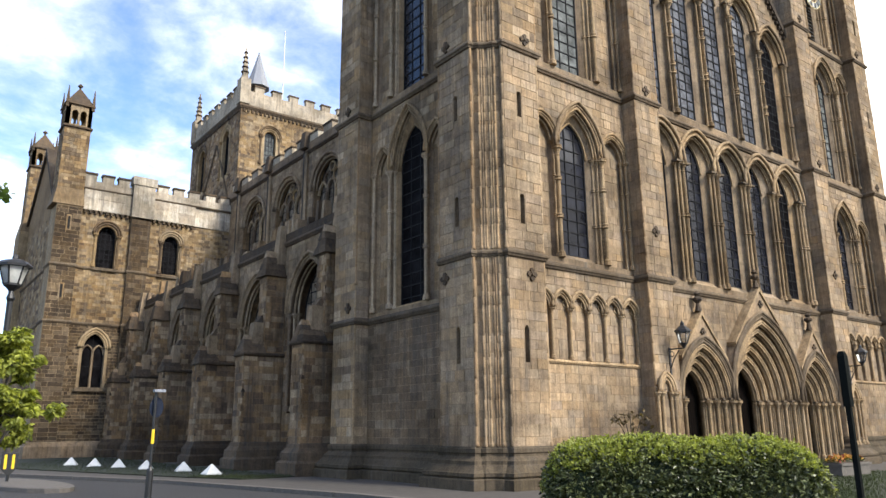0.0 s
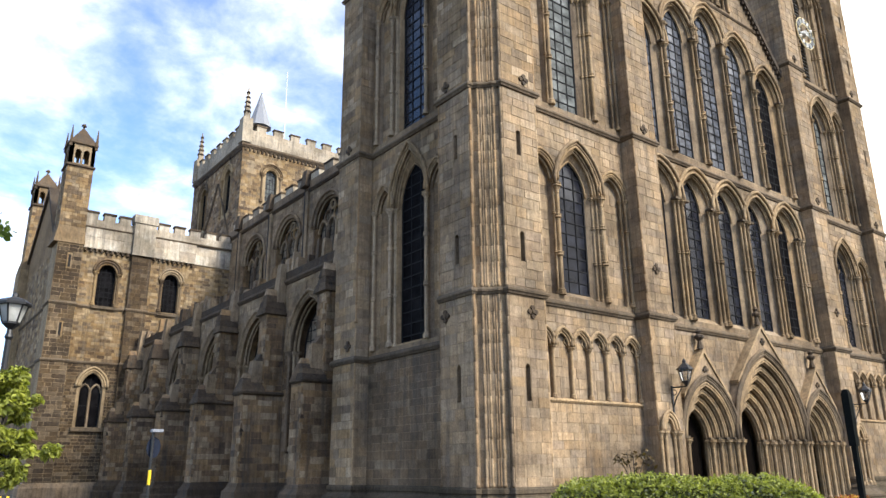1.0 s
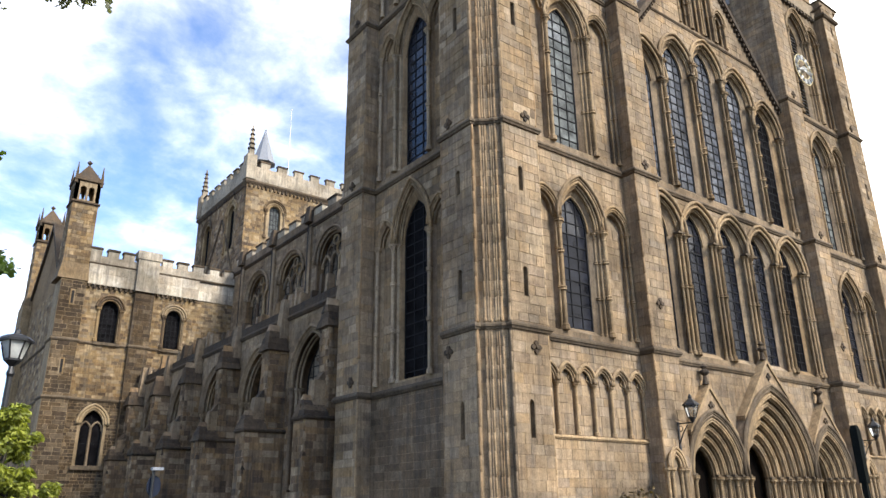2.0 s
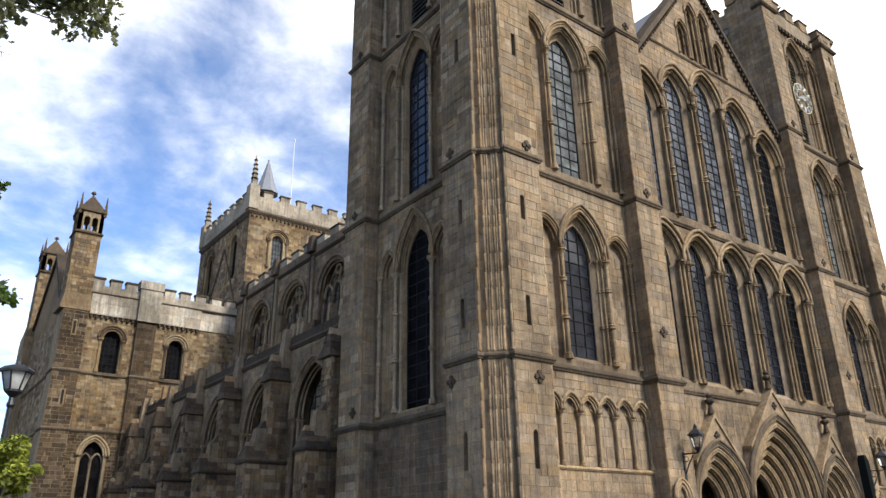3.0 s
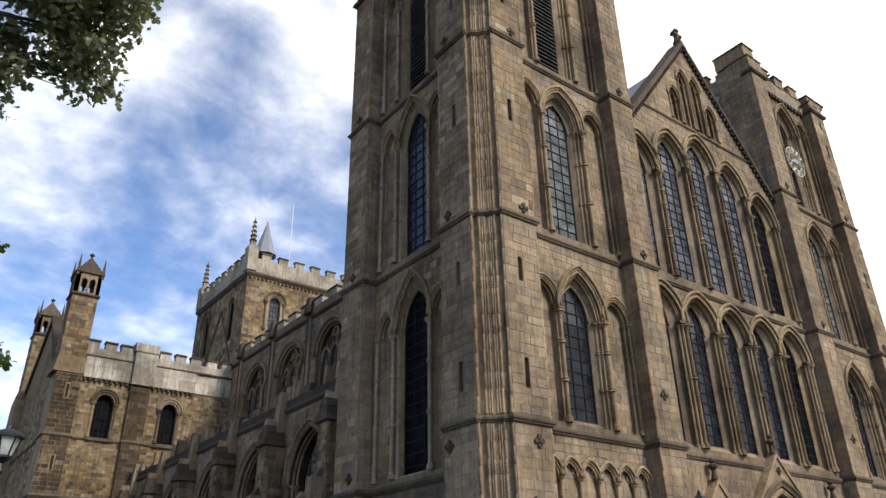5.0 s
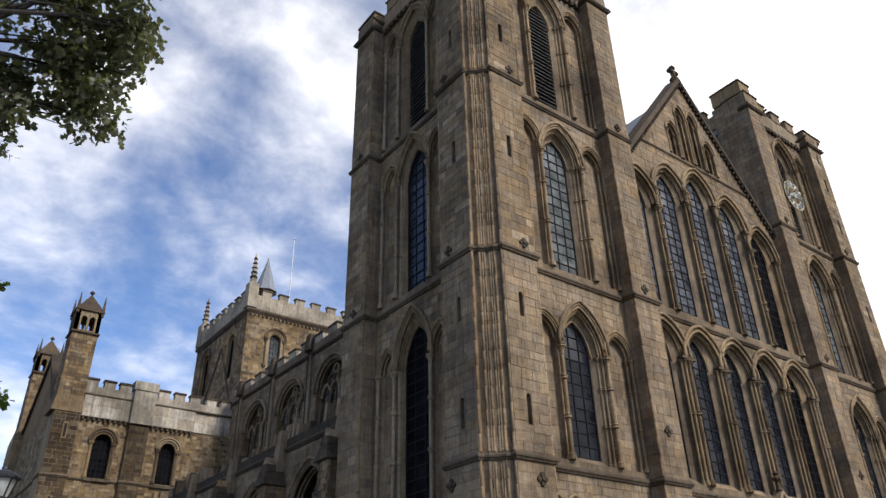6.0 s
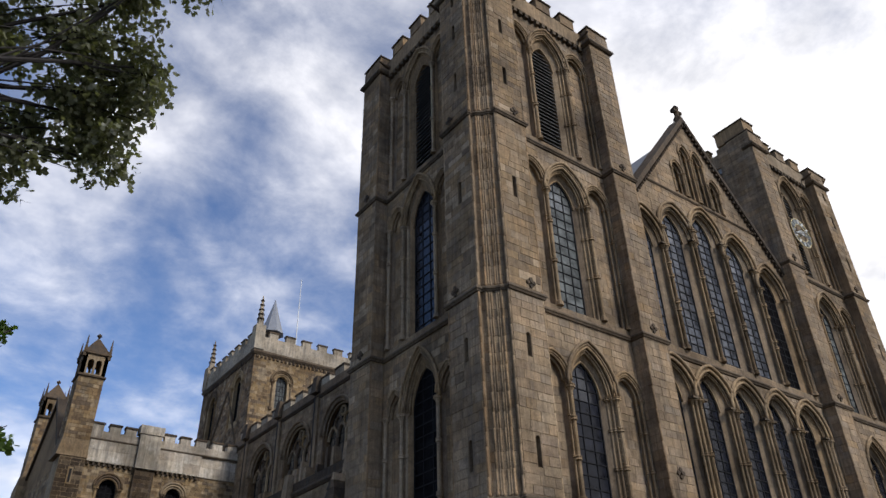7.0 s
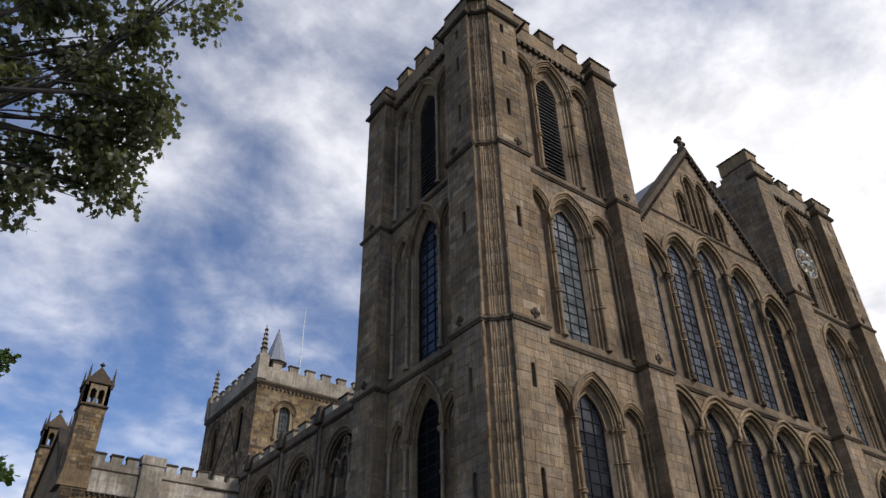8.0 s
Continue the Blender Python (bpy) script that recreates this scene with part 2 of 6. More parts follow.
class Shape:
    """Collects corners and faces of one mesh."""

    def __init__(self):
        self.v, self.f = [], []

    def add(self, verts, faces):
        k = len(self.v)
        self.v.extend(tuple(p) for p in verts)
        self.f.extend(tuple(i + k for i in face) for face in faces)
        return self

    def box(self, x0, x1, y0, y1, z0, z1):
        return self.hexa([(x0, y0), (x1, y0), (x1, y1), (x0, y1)], z0, z1)

    def hexa(self, poly, z0, z1, top=None):
        """A prism over a plan polygon; top: another polygon for its upper end."""
        n, top = len(poly), top or poly
        vs = [(x, y, z0) for x, y in poly] + [(x, y, z1) for x, y in top]
        fs = [(i, (i + 1) % n, n + (i + 1) % n, n + i) for i in range(n)]
        return self.add(vs, fs + [tuple(range(n))[::-1], tuple(range(n, 2 * n))])

    def lathe(self, profile, x=0.0, y=0.0, segs=8, turn=0.0):
        vs, m = [], len(profile)
        for r, z in profile:
            vs += [(x + r * math.cos(turn + 2 * math.pi * i / segs), y + r * math.sin(turn + 2 * math.pi * i / segs), z) for i in range(segs)]
        fs = [(a * segs + i, a * segs + (i + 1) % segs, (a + 1) * segs + (i + 1) % segs, (a + 1) * segs + i) for a in range(m - 1) for i in range(segs)]
        return self.add(vs, fs + [tuple(range(segs))[::-1], tuple(range((m - 1) * segs, m * segs))])

    def tube(self, pts, radii, segs=6):
        pts = [Vector(p) for p in pts]
        if isinstance(radii, (int, float)):
            radii = [radii] * len(pts)
        vs, prev = [], None
        for i, p in enumerate(pts):
            d = (pts[min(i + 1, len(pts) - 1)] - pts[max(i - 1, 0)]).normalized()
            side = prev if prev is not None else (Vector((0, 0, 1)) if abs(d.z) < 0.9 else Vector((1, 0, 0)))
            a = (side - d * side.dot(d)).normalized()
            prev, b = a, d.cross(a)
            vs += [p + radii[i] * (math.cos(2 * math.pi * k / segs) * a + math.sin(2 * math.pi * k / segs) * b) for k in range(segs)]
        m = len(pts)
        fs = [(i * segs + k, i * segs + (k + 1) % segs, (i + 1) * segs + (k + 1) % segs, (i + 1) * segs + k) for i in range(m - 1) for k in range(segs)]
        return self.add(vs, fs + [tuple(range(segs))[::-1], tuple(range((m - 1) * segs, m * segs))])

    def band(self, path, profile, closed=False):
        """A moulding run along a plan path, outward to the right of travel; profile: (out, z) from top to bottom, closed at the back."""
        n, vs = len(path), []
        for i, (x, y) in enumerate(path):
            def way(a, b):
                dx, dy = b[0] - a[0], b[1] - a[1]
                k = math.hypot(dx, dy) or 1
                return dx / k, dy / k
            d0 = way(path[i - 1], path[i]) if i or closed else None
            d1 = way(path[i], path[(i + 1) % n]) if i < n - 1 or closed else None
            d0, d1 = d0 or d1, d1 or d0
            nx, ny = d0[1] + d1[1], -d0[0] - d1[0]
            k = nx * d0[1] - ny * d0[0]
            nx, ny = (nx / k, ny / k) if abs(k) > 0.2 else (d0[1], -d0[0])
            vs += [(x + nx * o, y + ny * o, z) for o, z in profile]
        m = len(profile)
        fs = [(i * m + j, i * m + (j + 1) % m, ((i + 1) % n) * m + (j + 1) % m, ((i + 1) % n) * m + j) for i in range(n if closed else n - 1) for j in range(m)]
        if not closed:
            fs += [tuple(range(m)), tuple(range((n - 1) * m, n * m))[::-1]]
        return self.add(vs, fs)

    def data(self, name, smooth=False):
        me = bpy.data.meshes.new(name)
        me.from_pydata(self.v, [], self.f)
        if smooth:
            me.polygons.foreach_set("use_smooth", [True] * len(me.polygons))
        me.update()
        return me


def thing(name, at, label, category, group="", kind=""):
    """An empty at the thing's base, to hold its parts."""
    ob = new(name)
    ob.location = at
    return tagged(ob, label, category, group, kind)


def put(name, data, mat, parent=None, label="", at=None, size=None, spin=None):
    """Links one mesh as an object, under a thing or a part."""
    if mat and not data.materials:
        data.materials.append(mat)
    ob = new(name, data)
    if at is not None:
        ob.location = at
    if size is not None:
        ob.scale = size
    if spin is not None:
        ob.rotation_euler = spin
    if parent is not None:
        ob.parent = parent
        up = Matrix.Translation(parent.location)
        if parent.parent:
            up = Matrix.Translation(parent.parent.location) @ parent.matrix_parent_inverse @ up
        ob.matrix_parent_inverse = up.inverted()
    return tagged(ob, label)


def part(name, shape, mat, parent=None, label="", smooth=False):
    return put(name, shape.data(name, smooth), mat, parent, label)


def face_x(y, flip=None):
    """A wall that faces the west: u runs along x; flip mirrors it at the front's middle."""
    return lambda u, v, d: ((u if flip is None else flip - u), y - d, v)


def face_y(x, flip=None):
    return lambda u, v, d: ((x - d if flip is None else flip - x + d), u, v)


def arc(uc, a, zs, h, extra=0.0, n=9):
    """A pointed (or, with h = a, round) arch from its left spring to its right one; extra: how far outside the opening."""
    big = (a * a + h * h) / (2 * a)
    r, c = big + extra, big - a
    top = math.acos(max(-1, min(1, c / r)))
    left = [(uc + c - r * math.cos(top * i / n), zs + r * math.sin(top * i / n)) for i in range(n + 1)]
    return left + [(2 * uc - u, v) for u, v in left[-2::-1]]


def outline(hole, extra=0.0):
    uc, a, z0, zs, h = hole
    return [(uc - a - extra, z0)] + arc(uc, a, zs, h, extra) + [(uc + a + extra, z0)]


def half_width(hole, v, extra=0.0):
    """Half the opening's width at a height, or None outside it."""
    uc, a, z0, zs, h = hole
    if v < z0 - extra:
        return None
    if v <= zs:
        return a + extra
    big = (a * a + h * h) / (2 * a)
    r = big + extra
    if v - zs >= r:
        return None
    w = math.sqrt(r * r - (v - zs) ** 2) - (big - a)
    return w if w > 0 else None


def panel(face, u0, u1, v0, v1, holes, depth, d=0.0, back=True, outer=None):
    """A wall slab with openings cut through it, and their reveals."""
    s = Shape()
    loops = [outer or [(u0, v0), (u1, v0), (u1, v1), (u0, v1)]] + [outline(h) for h in holes]
    flat = [p for loop in loops for p in loop]
    tris = tessellate_polygon([[Vector((u, v, 0)) for u, v in loop] for loop in loops])
    s.add([face(u, v, d) for u, v in flat], tris)
    if back:
        s.add([face(u, v, d - depth) for u, v in flat], tris)
    for loop in loops:
        n = len(loop)
        s.add([face(u, v, d) for u, v in loop] + [face(u, v, d - depth) for u, v in loop], [(i, (i + 1) % n, n + (i + 1) % n, n + i) for i in range(n)])
    return s


def splay(face, hole_a, d_a, hole_b, d_b):
    """A reveal that runs from one opening in to a smaller one behind it, sill included."""
    a, b = outline(hole_a), outline(hole_b)
    n = len(a)
    return Shape().add([face(u, v, d_a) for u, v in a] + [face(u, v, d_b) for u, v in b], [(i, (i + 1) % n, n + (i + 1) % n, n + i) for i in range(n)])


def courses(u0, u1, v0, v1, holes=(), course=0.34, lens=(0.45, 1.0), margin=0.1, seed=1):
    """Ashlar laid in courses round the openings: rectangles (u0, u1, v0, v1)."""
    rng, out, v = random.Random(seed), [], v0
    while v < v1 - 0.05:
        top = min(v1, v + course * rng.uniform(0.85, 1.15))
        if v1 - top < 0.12:
            top = v1
        gaps = []
        for h in holes:
            ws = [w for w in (half_width(h, v, margin), half_width(h, (v + top) / 2, margin), half_width(h, top, margin)) if w]
            if ws:
                gaps.append((h[0] - max(ws), h[0] + max(ws)))
        spans, start = [], u0
        for a, b in sorted(gaps):
            if a > start:
                spans.append((start, a))
            start = max(start, b)
        if start < u1:
            spans.append((start, u1))
        for a, b in spans:
            u, first = a, True
            while b - u > 0.06:
                w = rng.uniform(*lens) * (rng.uniform(0.4, 1) if first else 1)
                end = b if b - u - w < lens[0] * 0.5 else u + w
                out.append((u, end, v, top))
                u, first = end, False
        v = top
    return out


def stones(face, rects, joint=0.012, proud=(0.004, 0.018), seed=2, d=0.0):
    """Joins laid stones into one mesh."""
    rng, vs, fs = random.Random(seed), [], []
    for u0, u1, v0, v1 in rects:
        k, p, j = len(vs), d + rng.uniform(*proud), joint / 2
        b = j + 0.008
        vs += [face(u, v, d - 0.02) for u, v in ((u0 + j, v0 + j), (u1 - j, v0 + j), (u1 - j, v1 - j), (u0 + j, v1 - j))]
        vs += [face(u, v, p) for u, v in ((u0 + b, v0 + b), (u1 - b, v0 + b), (u1 - b, v1 - b), (u0 + b, v1 - b))]
        fs += [(k + 4, k + 5, k + 6, k + 7)] + [(k + i, k + (i + 1) % 4, k + 4 + (i + 1) % 4, k + 4 + i) for i in range(4)]
    s = Shape()
    s.v, s.f = vs, fs
    return s


def moulding(face, hole, rolls, segs=6):
    """Arch mouldings: rolls of (outside the opening, proud of the wall, radius)."""
    s = Shape()
    uc, a, z0, zs, h = hole
    for extra, d, r in rolls:
        s.tube([face(u, v, d) for u, v in arc(uc, a, zs, h, extra)], r, segs)
    return s


SHAFTS = {}


def shaft(face, u, d, z0, z1, r, parent, mat=None, rings=(0.5,), base=True):
    """A slender column with its base, bands and moulded capital; alike ones share a mesh."""
    key = (round(z1 - z0, 2), round(r, 3), rings, base, (mat or stone_moulded).name)
    if key not in SHAFTS:
        h = z1 - z0
        prof = [(r * 1.9, 0), (r * 1.9, r * 1.2), (r * 1.7, r * 1.4), (r * 1.75, r * 2.2), (r * 1.2, r * 2.8), (r, r * 3.4)] if base else [(r, 0)]
        for k in rings:
            z = h * k
            prof += [(r, z - r * 1.3), (r * 1.75, z - r * 0.8), (r * 1.4, z), (r * 1.75, z + r * 0.8), (r, z + r * 1.3)]
        prof += [(r, h - r * 5), (r * 1.3, h - r * 4.8), (r, h - r * 4.5), (r * 1.15, h - r * 3.2), (r * 1.9, h - r * 1.7), (r * 2.4, h - r * 1.5), (r * 2.4, h - r * 0.8), (r * 2.0, h - r * 0.6), (r * 2.4, h - r * 0.3), (r * 2.4, h)]
        data = Shape().lathe(prof, segs=8).data("shaft")
        data.materials.append(mat or stone_moulded)
        SHAFTS[key] = data
    return put("shaft", SHAFTS[key], None, parent, at=face(u, z0, d))


def string(path, z, parent, mat=None, out=0.13, tall=0.3, flip=None):
    if flip is not None:
        path = [(flip - x, y) for x, y in path][::-1]
    prof = [(-0.02, z + tall * 0.55), (out * 0.35, z + tall * 0.45), (out, z + tall * 0.12), (out, z - tall * 0.1), (out * 0.75, z - tall * 0.16), (out * 0.55, z - tall * 0.4), (-0.02, z - tall * 0.45)]
    return part("string_course", Shape().band(path, prof), mat or stone_band, parent)


def window(face, hole, d, cols, row, parent, glass=None, bar=0.021, piece=True):
    """Leaded lights: a thing's part with its bars and each pane under it."""
    uc, a, z0, zs, h = hole
    glass = glass or glass_dark
    s = Shape()
    loop = outline((uc, a, z0, zs, h))
    n = len(loop)
    # thin frame along the edge
    inner = outline((uc, a - 0.06, z0 + 0.06, zs, h - 0.06))
    s.add([face(u, v, d) for u, v in loop] + [face(u, v, d) for u, v in inner] + [face(u, v, d + 0.05) for u, v in loop] + [face(u, v, d + 0.05) for u, v in inner],
          [q for i in range(n) for j in ((i + 1) % n,) for q in ((2 * n + i, 2 * n + j, 3 * n + j, 3 * n + i), (n + i, n + j, 3 * n + j, 3 * n + i), (i, j, 2 * n + j, 2 * n + i))])

    def strip(ua, va, ub, vb, w=bar, dd=0.03):
        du, dv = ub - ua, vb - va
        k = math.hypot(du, dv) or 1
        pu, pv = -dv / k * w, du / k * w
        q = [(ua - pu, va - pv), (ub - pu, vb - pv), (ub + pu, vb + pv), (ua + pu, va + pv)]
        s.add([face(u, v, d) for u, v in q] + [face(u, v, d + dd) for u, v in q], [(4, 5, 6, 7), (0, 1, 5, 4), (1, 2, 6, 5), (2, 3, 7, 6), (3, 0, 4, 7)])
    step = 2 * a / cols
    for i in range(1, cols):
        u = uc - a + i * step
        lo, hi = zs, zs + h + 0.5
        for _ in range(24):
            mid = (lo + hi) / 2
            w = half_width(hole, mid)
            lo, hi = (mid, hi) if w and w > abs(u - uc) else (lo, mid)
        strip(u, z0, u, lo)
    rows = int((zs + h - z0) / row)
    for i in range(1, rows + 1):
        v = z0 + i * row
        w = half_width(hole, v)
        if w and w > 0.08:
            strip(uc - w, v, uc + w, v)
    win = part("window", s, bar_iron, parent)
    rng = random.Random(int(uc * 100 + z0 * 10))
    top = z0
    if piece:
        while top + row <= zs + 1e-6:
            for i in range(cols):
                q, t1, t2 = [], rng.uniform(-0.006, 0.006), rng.uniform(-0.006, 0.006)
                for u, v, e in ((0, 0, t1), (1, 0, t2), (1, 1, -t1), (0, 1, -t2)):
                    q.append((uc - a + (i + u) * step, top + v * row, d + e))
                pane = Shape().add([face(*c) for c in q] + [face(u, v, dd - 0.015) for u, v, dd in q], [(0, 1, 2, 3), (4, 5, 6, 7), (0, 1, 5, 4), (1, 2, 6, 5), (2, 3, 7, 6), (3, 0, 4, 7)])
                part("pane", pane, glass, win)
            top += row
    head = outline((uc, a, top, max(zs, top), h))
    n = len(head)
    part("pane", Shape().add([face(u, v, d) for u, v in head] + [face(u, v, d - 0.015) for u, v in head], [tuple(range(n)), tuple(range(n, 2 * n))] + [(i, (i + 1) % n, n + (i + 1) % n, n + i) for i in range(n)]), glass, win)
    return win


def ornament(face, u, v, d, parent, r=0.22):
    """A carved stone cross-flower that ends a tie or marks a pier."""
    s = Shape()
    for k in range(4):
        a = k * math.pi / 2
        s.add([face(u + r * (0.62 * math.cos(a) + 0.42 * math.cos(b)), v + r * (0.62 * math.sin(a) + 0.42 * math.sin(b)), d + e) for e in (0, 0.07) for b in (i * math.pi / 3 for i in range(6))],
              [tuple(range(6, 12))] + [(i, (i + 1) % 6, 6 + (i + 1) % 6, 6 + i) for i in range(6)])
    s.add([face(u + 0.3 * r * math.cos(b), v + 0.3 * r * math.sin(b), d + e) for e in (0, 0.11) for b in (i * math.pi / 3 for i in range(6))],
          [tuple(range(6, 12))] + [(i, (i + 1) % 6, 6 + (i + 1) % 6, 6 + i) for i in range(6)])
    return part("carved_flower", s, stone_dark, parent)


def slit(face, u, z0, z1, parent, d=0.0):
    """A narrow stair slit: dressed surround standing just proud; a black face on the solid wall paints the slot's
    shade.
    """
    s, w = Shape(), 0.09
    for ua, ub, va, vb in ((u - w - 0.1, u - w, z0 - 0.12, z1 + 0.12), (u + w, u + w + 0.1, z0 - 0.12, z1 + 0.12), (u - w, u + w, z1, z1 + 0.12), (u - w, u + w, z0 - 0.12, z0)):
        q = [(ua, va), (ub, va), (ub, vb), (ua, vb)]
        s.add([face(a, b, d) for a, b in q] + [face(a, b, d + 0.045) for a, b in q], [(4, 5, 6, 7), (0, 1, 5, 4), (1, 2, 6, 5), (2, 3, 7, 6), (3, 0, 4, 7)])
    ob = part("slit_window", s, stone_rubble, parent)
    q = [(u - w, z0), (u + w, z0), (u + w, z1), (u - w, z1)]
    part("slot", Shape().add([face(a, b, d + 0.04) for a, b in q] + [face(a, b, d - 0.1) for a, b in q], [(0, 1, 2, 3), (0, 1, 5, 4), (1, 2, 6, 5), (2, 3, 7, 6), (3, 0, 4, 7)]), void, ob)
    return ob

# ---- the west front's two towers ----
FRONT = 32.25
MID = FRONT / 2
UNIT = Shape().add([(x, y, z) for x, y, z in ((0, 0, 0), (1, 0, 0), (1, 0, 1), (0, 0, 1), (0.01, -1, 0.015), (0.99, -1, 0.015), (0.99, -1, 0.985), (0.01, -1, 0.985))],
                   [(4, 5, 6, 7), (0, 1, 5, 4), (1, 2, 6, 5), (2, 3, 7, 6), (3, 0, 4, 7), (3, 2, 1, 0)]).data("stone_block")
UNIT.materials.append(stone_warm)


UNITS = {stone_warm.name: UNIT}


def single_stones(rects, parent, west=True, plane=0.0, seed=5, mat=stone_warm):
    """Stones that can be picked apart, each an object on one shared mesh."""
    rng = random.Random(seed)
    if mat.name not in UNITS:
        UNITS[mat.name] = UNIT.copy()
        UNITS[mat.name].materials.clear()
        UNITS[mat.name].materials.append(mat)
    unit = UNITS[mat.name]
    for u0, u1, v0, v1 in rects:
        j, p = 0.006, rng.uniform(0.018, 0.028)
        if west:
            put("stone_block", unit, None, parent, at=(u0 + j, plane + 0.015, v0 + j), size=(u1 - u0 - 2 * j, p, v1 - v0 - 2 * j))
        else:
            put("stone_block", unit, None, parent, at=(plane + 0.015, u1 - j, v0 + j), size=(u1 - u0 - 2 * j, p, v1 - v0 - 2 * j), spin=(0, 0, -math.pi / 2))


def lancet_bay(face, uc, z0, zs, h, sill, win_zs, win_h, top, u0, u1, blind_zs, parent, louvred=False, glass=None, seed=1, half=0.66, grey=False, rich=True):
    """One storey of a tower face: a tall window between two blind lancets, with its shafts and arches."""
    gap, bw, jamb = (2.02, 0.7, 1.16) if rich else (1.84, 0.58, 1.16)
    blinds = [(uc - gap, bw, z0 + 0.35, blind_zs, 0.9), (uc + gap, bw, z0 + 0.35, blind_zs, 0.9)]
    deep, back_d = (0.3, 0.46) if rich else (0.22, 0.32)
    main = (uc, jamb, z0 + 0.35, zs, h)
    holes = [blinds[0], main, blinds[1]]
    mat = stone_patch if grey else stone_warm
    wall = part("wall", panel(face, u0, u1, z0, top, holes, 0.1), mortar, parent)
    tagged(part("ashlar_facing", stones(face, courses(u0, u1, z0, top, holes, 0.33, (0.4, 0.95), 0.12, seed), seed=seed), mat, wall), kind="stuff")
    opening = (uc, half, sill, win_zs, win_h)
    part("inner_wall", panel(face, u0, u1, z0, top - 0.02, [opening], 0.3, -back_d), stone_warm, parent)
    step = (uc, max(half + 0.06, jamb - 0.2), z0 + 0.45, zs, h - 0.2)
    part("splayed_reveal", splay(face, main, -0.1, step, -back_d + 0.18), mat, parent)
    part("splayed_reveal", splay(face, step, -back_d + 0.18, opening, -back_d), mat, parent)
    for b in blinds:
        niche = part("niche", splay(face, b, -0.1, (b[0], b[1] - 0.1, b[2], b[3], b[4] - 0.1), -deep).add([face(u, v, -deep - 0.002) for u, v in outline(b, 0.05)], [tuple(range(len(outline(b))))]), stone_warm, parent)
        tagged(part("ashlar_facing", stones(face, courses(b[0] - bw + 0.08, b[0] + bw - 0.08, z0 + 0.4, b[3] + 0.2, (), 0.33, (0.4, 0.8), 0, seed + 3), d=-deep - 0.002, seed=seed + 1), mat, niche), kind="stuff")
    part("arch", moulding(face, main, [(0.22, 0.1, 0.07), (0.11, 0.04, 0.045), (0.0, 0.0, 0.06), (-0.09, -0.1, 0.04), (-0.15, -0.18, 0.05)]), stone_moulded, parent, smooth=True)
    part("arch", moulding(face, opening, [(0.03, -back_d + 0.04, 0.04)]), stone_moulded, parent, smooth=True)
    for b in blinds:
        part("arch", moulding(face, b, [(0.16, 0.05, 0.065), (0.06, 0.02, 0.045), (0.0, -0.03, 0.055), (-0.09, -0.15, 0.05)]), stone_moulded, parent, smooth=True)
    for side in (-1, 1):
        foot = z0 + 0.36
        for off, d, r in ((jamb + 0.08, 0.03, 0.08), (jamb - 0.05, -0.12, 0.055), (jamb - 0.15, -0.27, 0.06)) if rich else ((jamb + 0.08, 0.07, 0.075), (jamb - 0.06, -0.1, 0.05)):
            shaft(face, uc + side * off, d, foot, zs + 0.02, r, parent, None if rich else stone_shaft, rings=(0.36, 0.7))
        for off, d, r in ((gap + bw - 0.02, 0.03, 0.06), (gap + bw - 0.12, -0.14, 0.045), (gap - bw + 0.02, -0.06, 0.045)) if rich else ((gap + bw + 0.04, 0.06, 0.07),):
            shaft(face, uc + side * off, d, foot, blind_zs + 0.02, r, parent, None if rich else stone_shaft, rings=(0.36, 0.7))
        # bead of small pellets beside the big shaft
        if not rich:
            continue
        s = Shape()
        z = foot + 0.4
        while z < zs - 0.5:
            s.add([face(uc + side * (jamb - 0.02) + a, z + b, -0.03 + c) for a, b, c in ((-0.035, 0, 0), (0, 0.05, 0), (0.035, 0, 0), (0, -0.05, 0), (0, 0, 0.05))], [(0, 1, 4), (1, 2, 4), (2, 3, 4), (3, 0, 4)])
            z += 0.15
        tagged(part("pellet_row", s, stone_moulded, parent), kind="stuff")
    if louvred:
        z = sill + 0.1
        while z < win_zs + win_h - 0.15:
            w = half_width(opening, z + 0.12)
            if w and w > 0.08:
                part("louvre", Shape().add([face(u, v, d) for u, v, d in ((uc - w, z, -back_d), (uc + w, z, -back_d), (uc + w, z + 0.2, -back_d - 0.24), (uc - w, z + 0.2, -back_d - 0.24), (uc - w, z + 0.035, -back_d), (uc + w, z + 0.035, -back_d), (uc + w, z + 0.235, -back_d - 0.24), (uc - w, z + 0.235, -back_d - 0.24))],
                                               [(0, 1, 2, 3), (4, 5, 6, 7), (0, 1, 5, 4), (2, 3, 7, 6), (1, 2, 6, 5), (3, 0, 4, 7)]), louvre_mat, parent)
            z += 0.24
        # black sheet behind the louvres paints the belfry's unlit inside
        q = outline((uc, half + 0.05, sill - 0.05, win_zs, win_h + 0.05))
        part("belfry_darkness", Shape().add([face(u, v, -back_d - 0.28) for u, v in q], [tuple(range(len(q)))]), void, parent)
    else:
        window(face, opening, -back_d - 0.05, 3, 0.47, parent, glass)


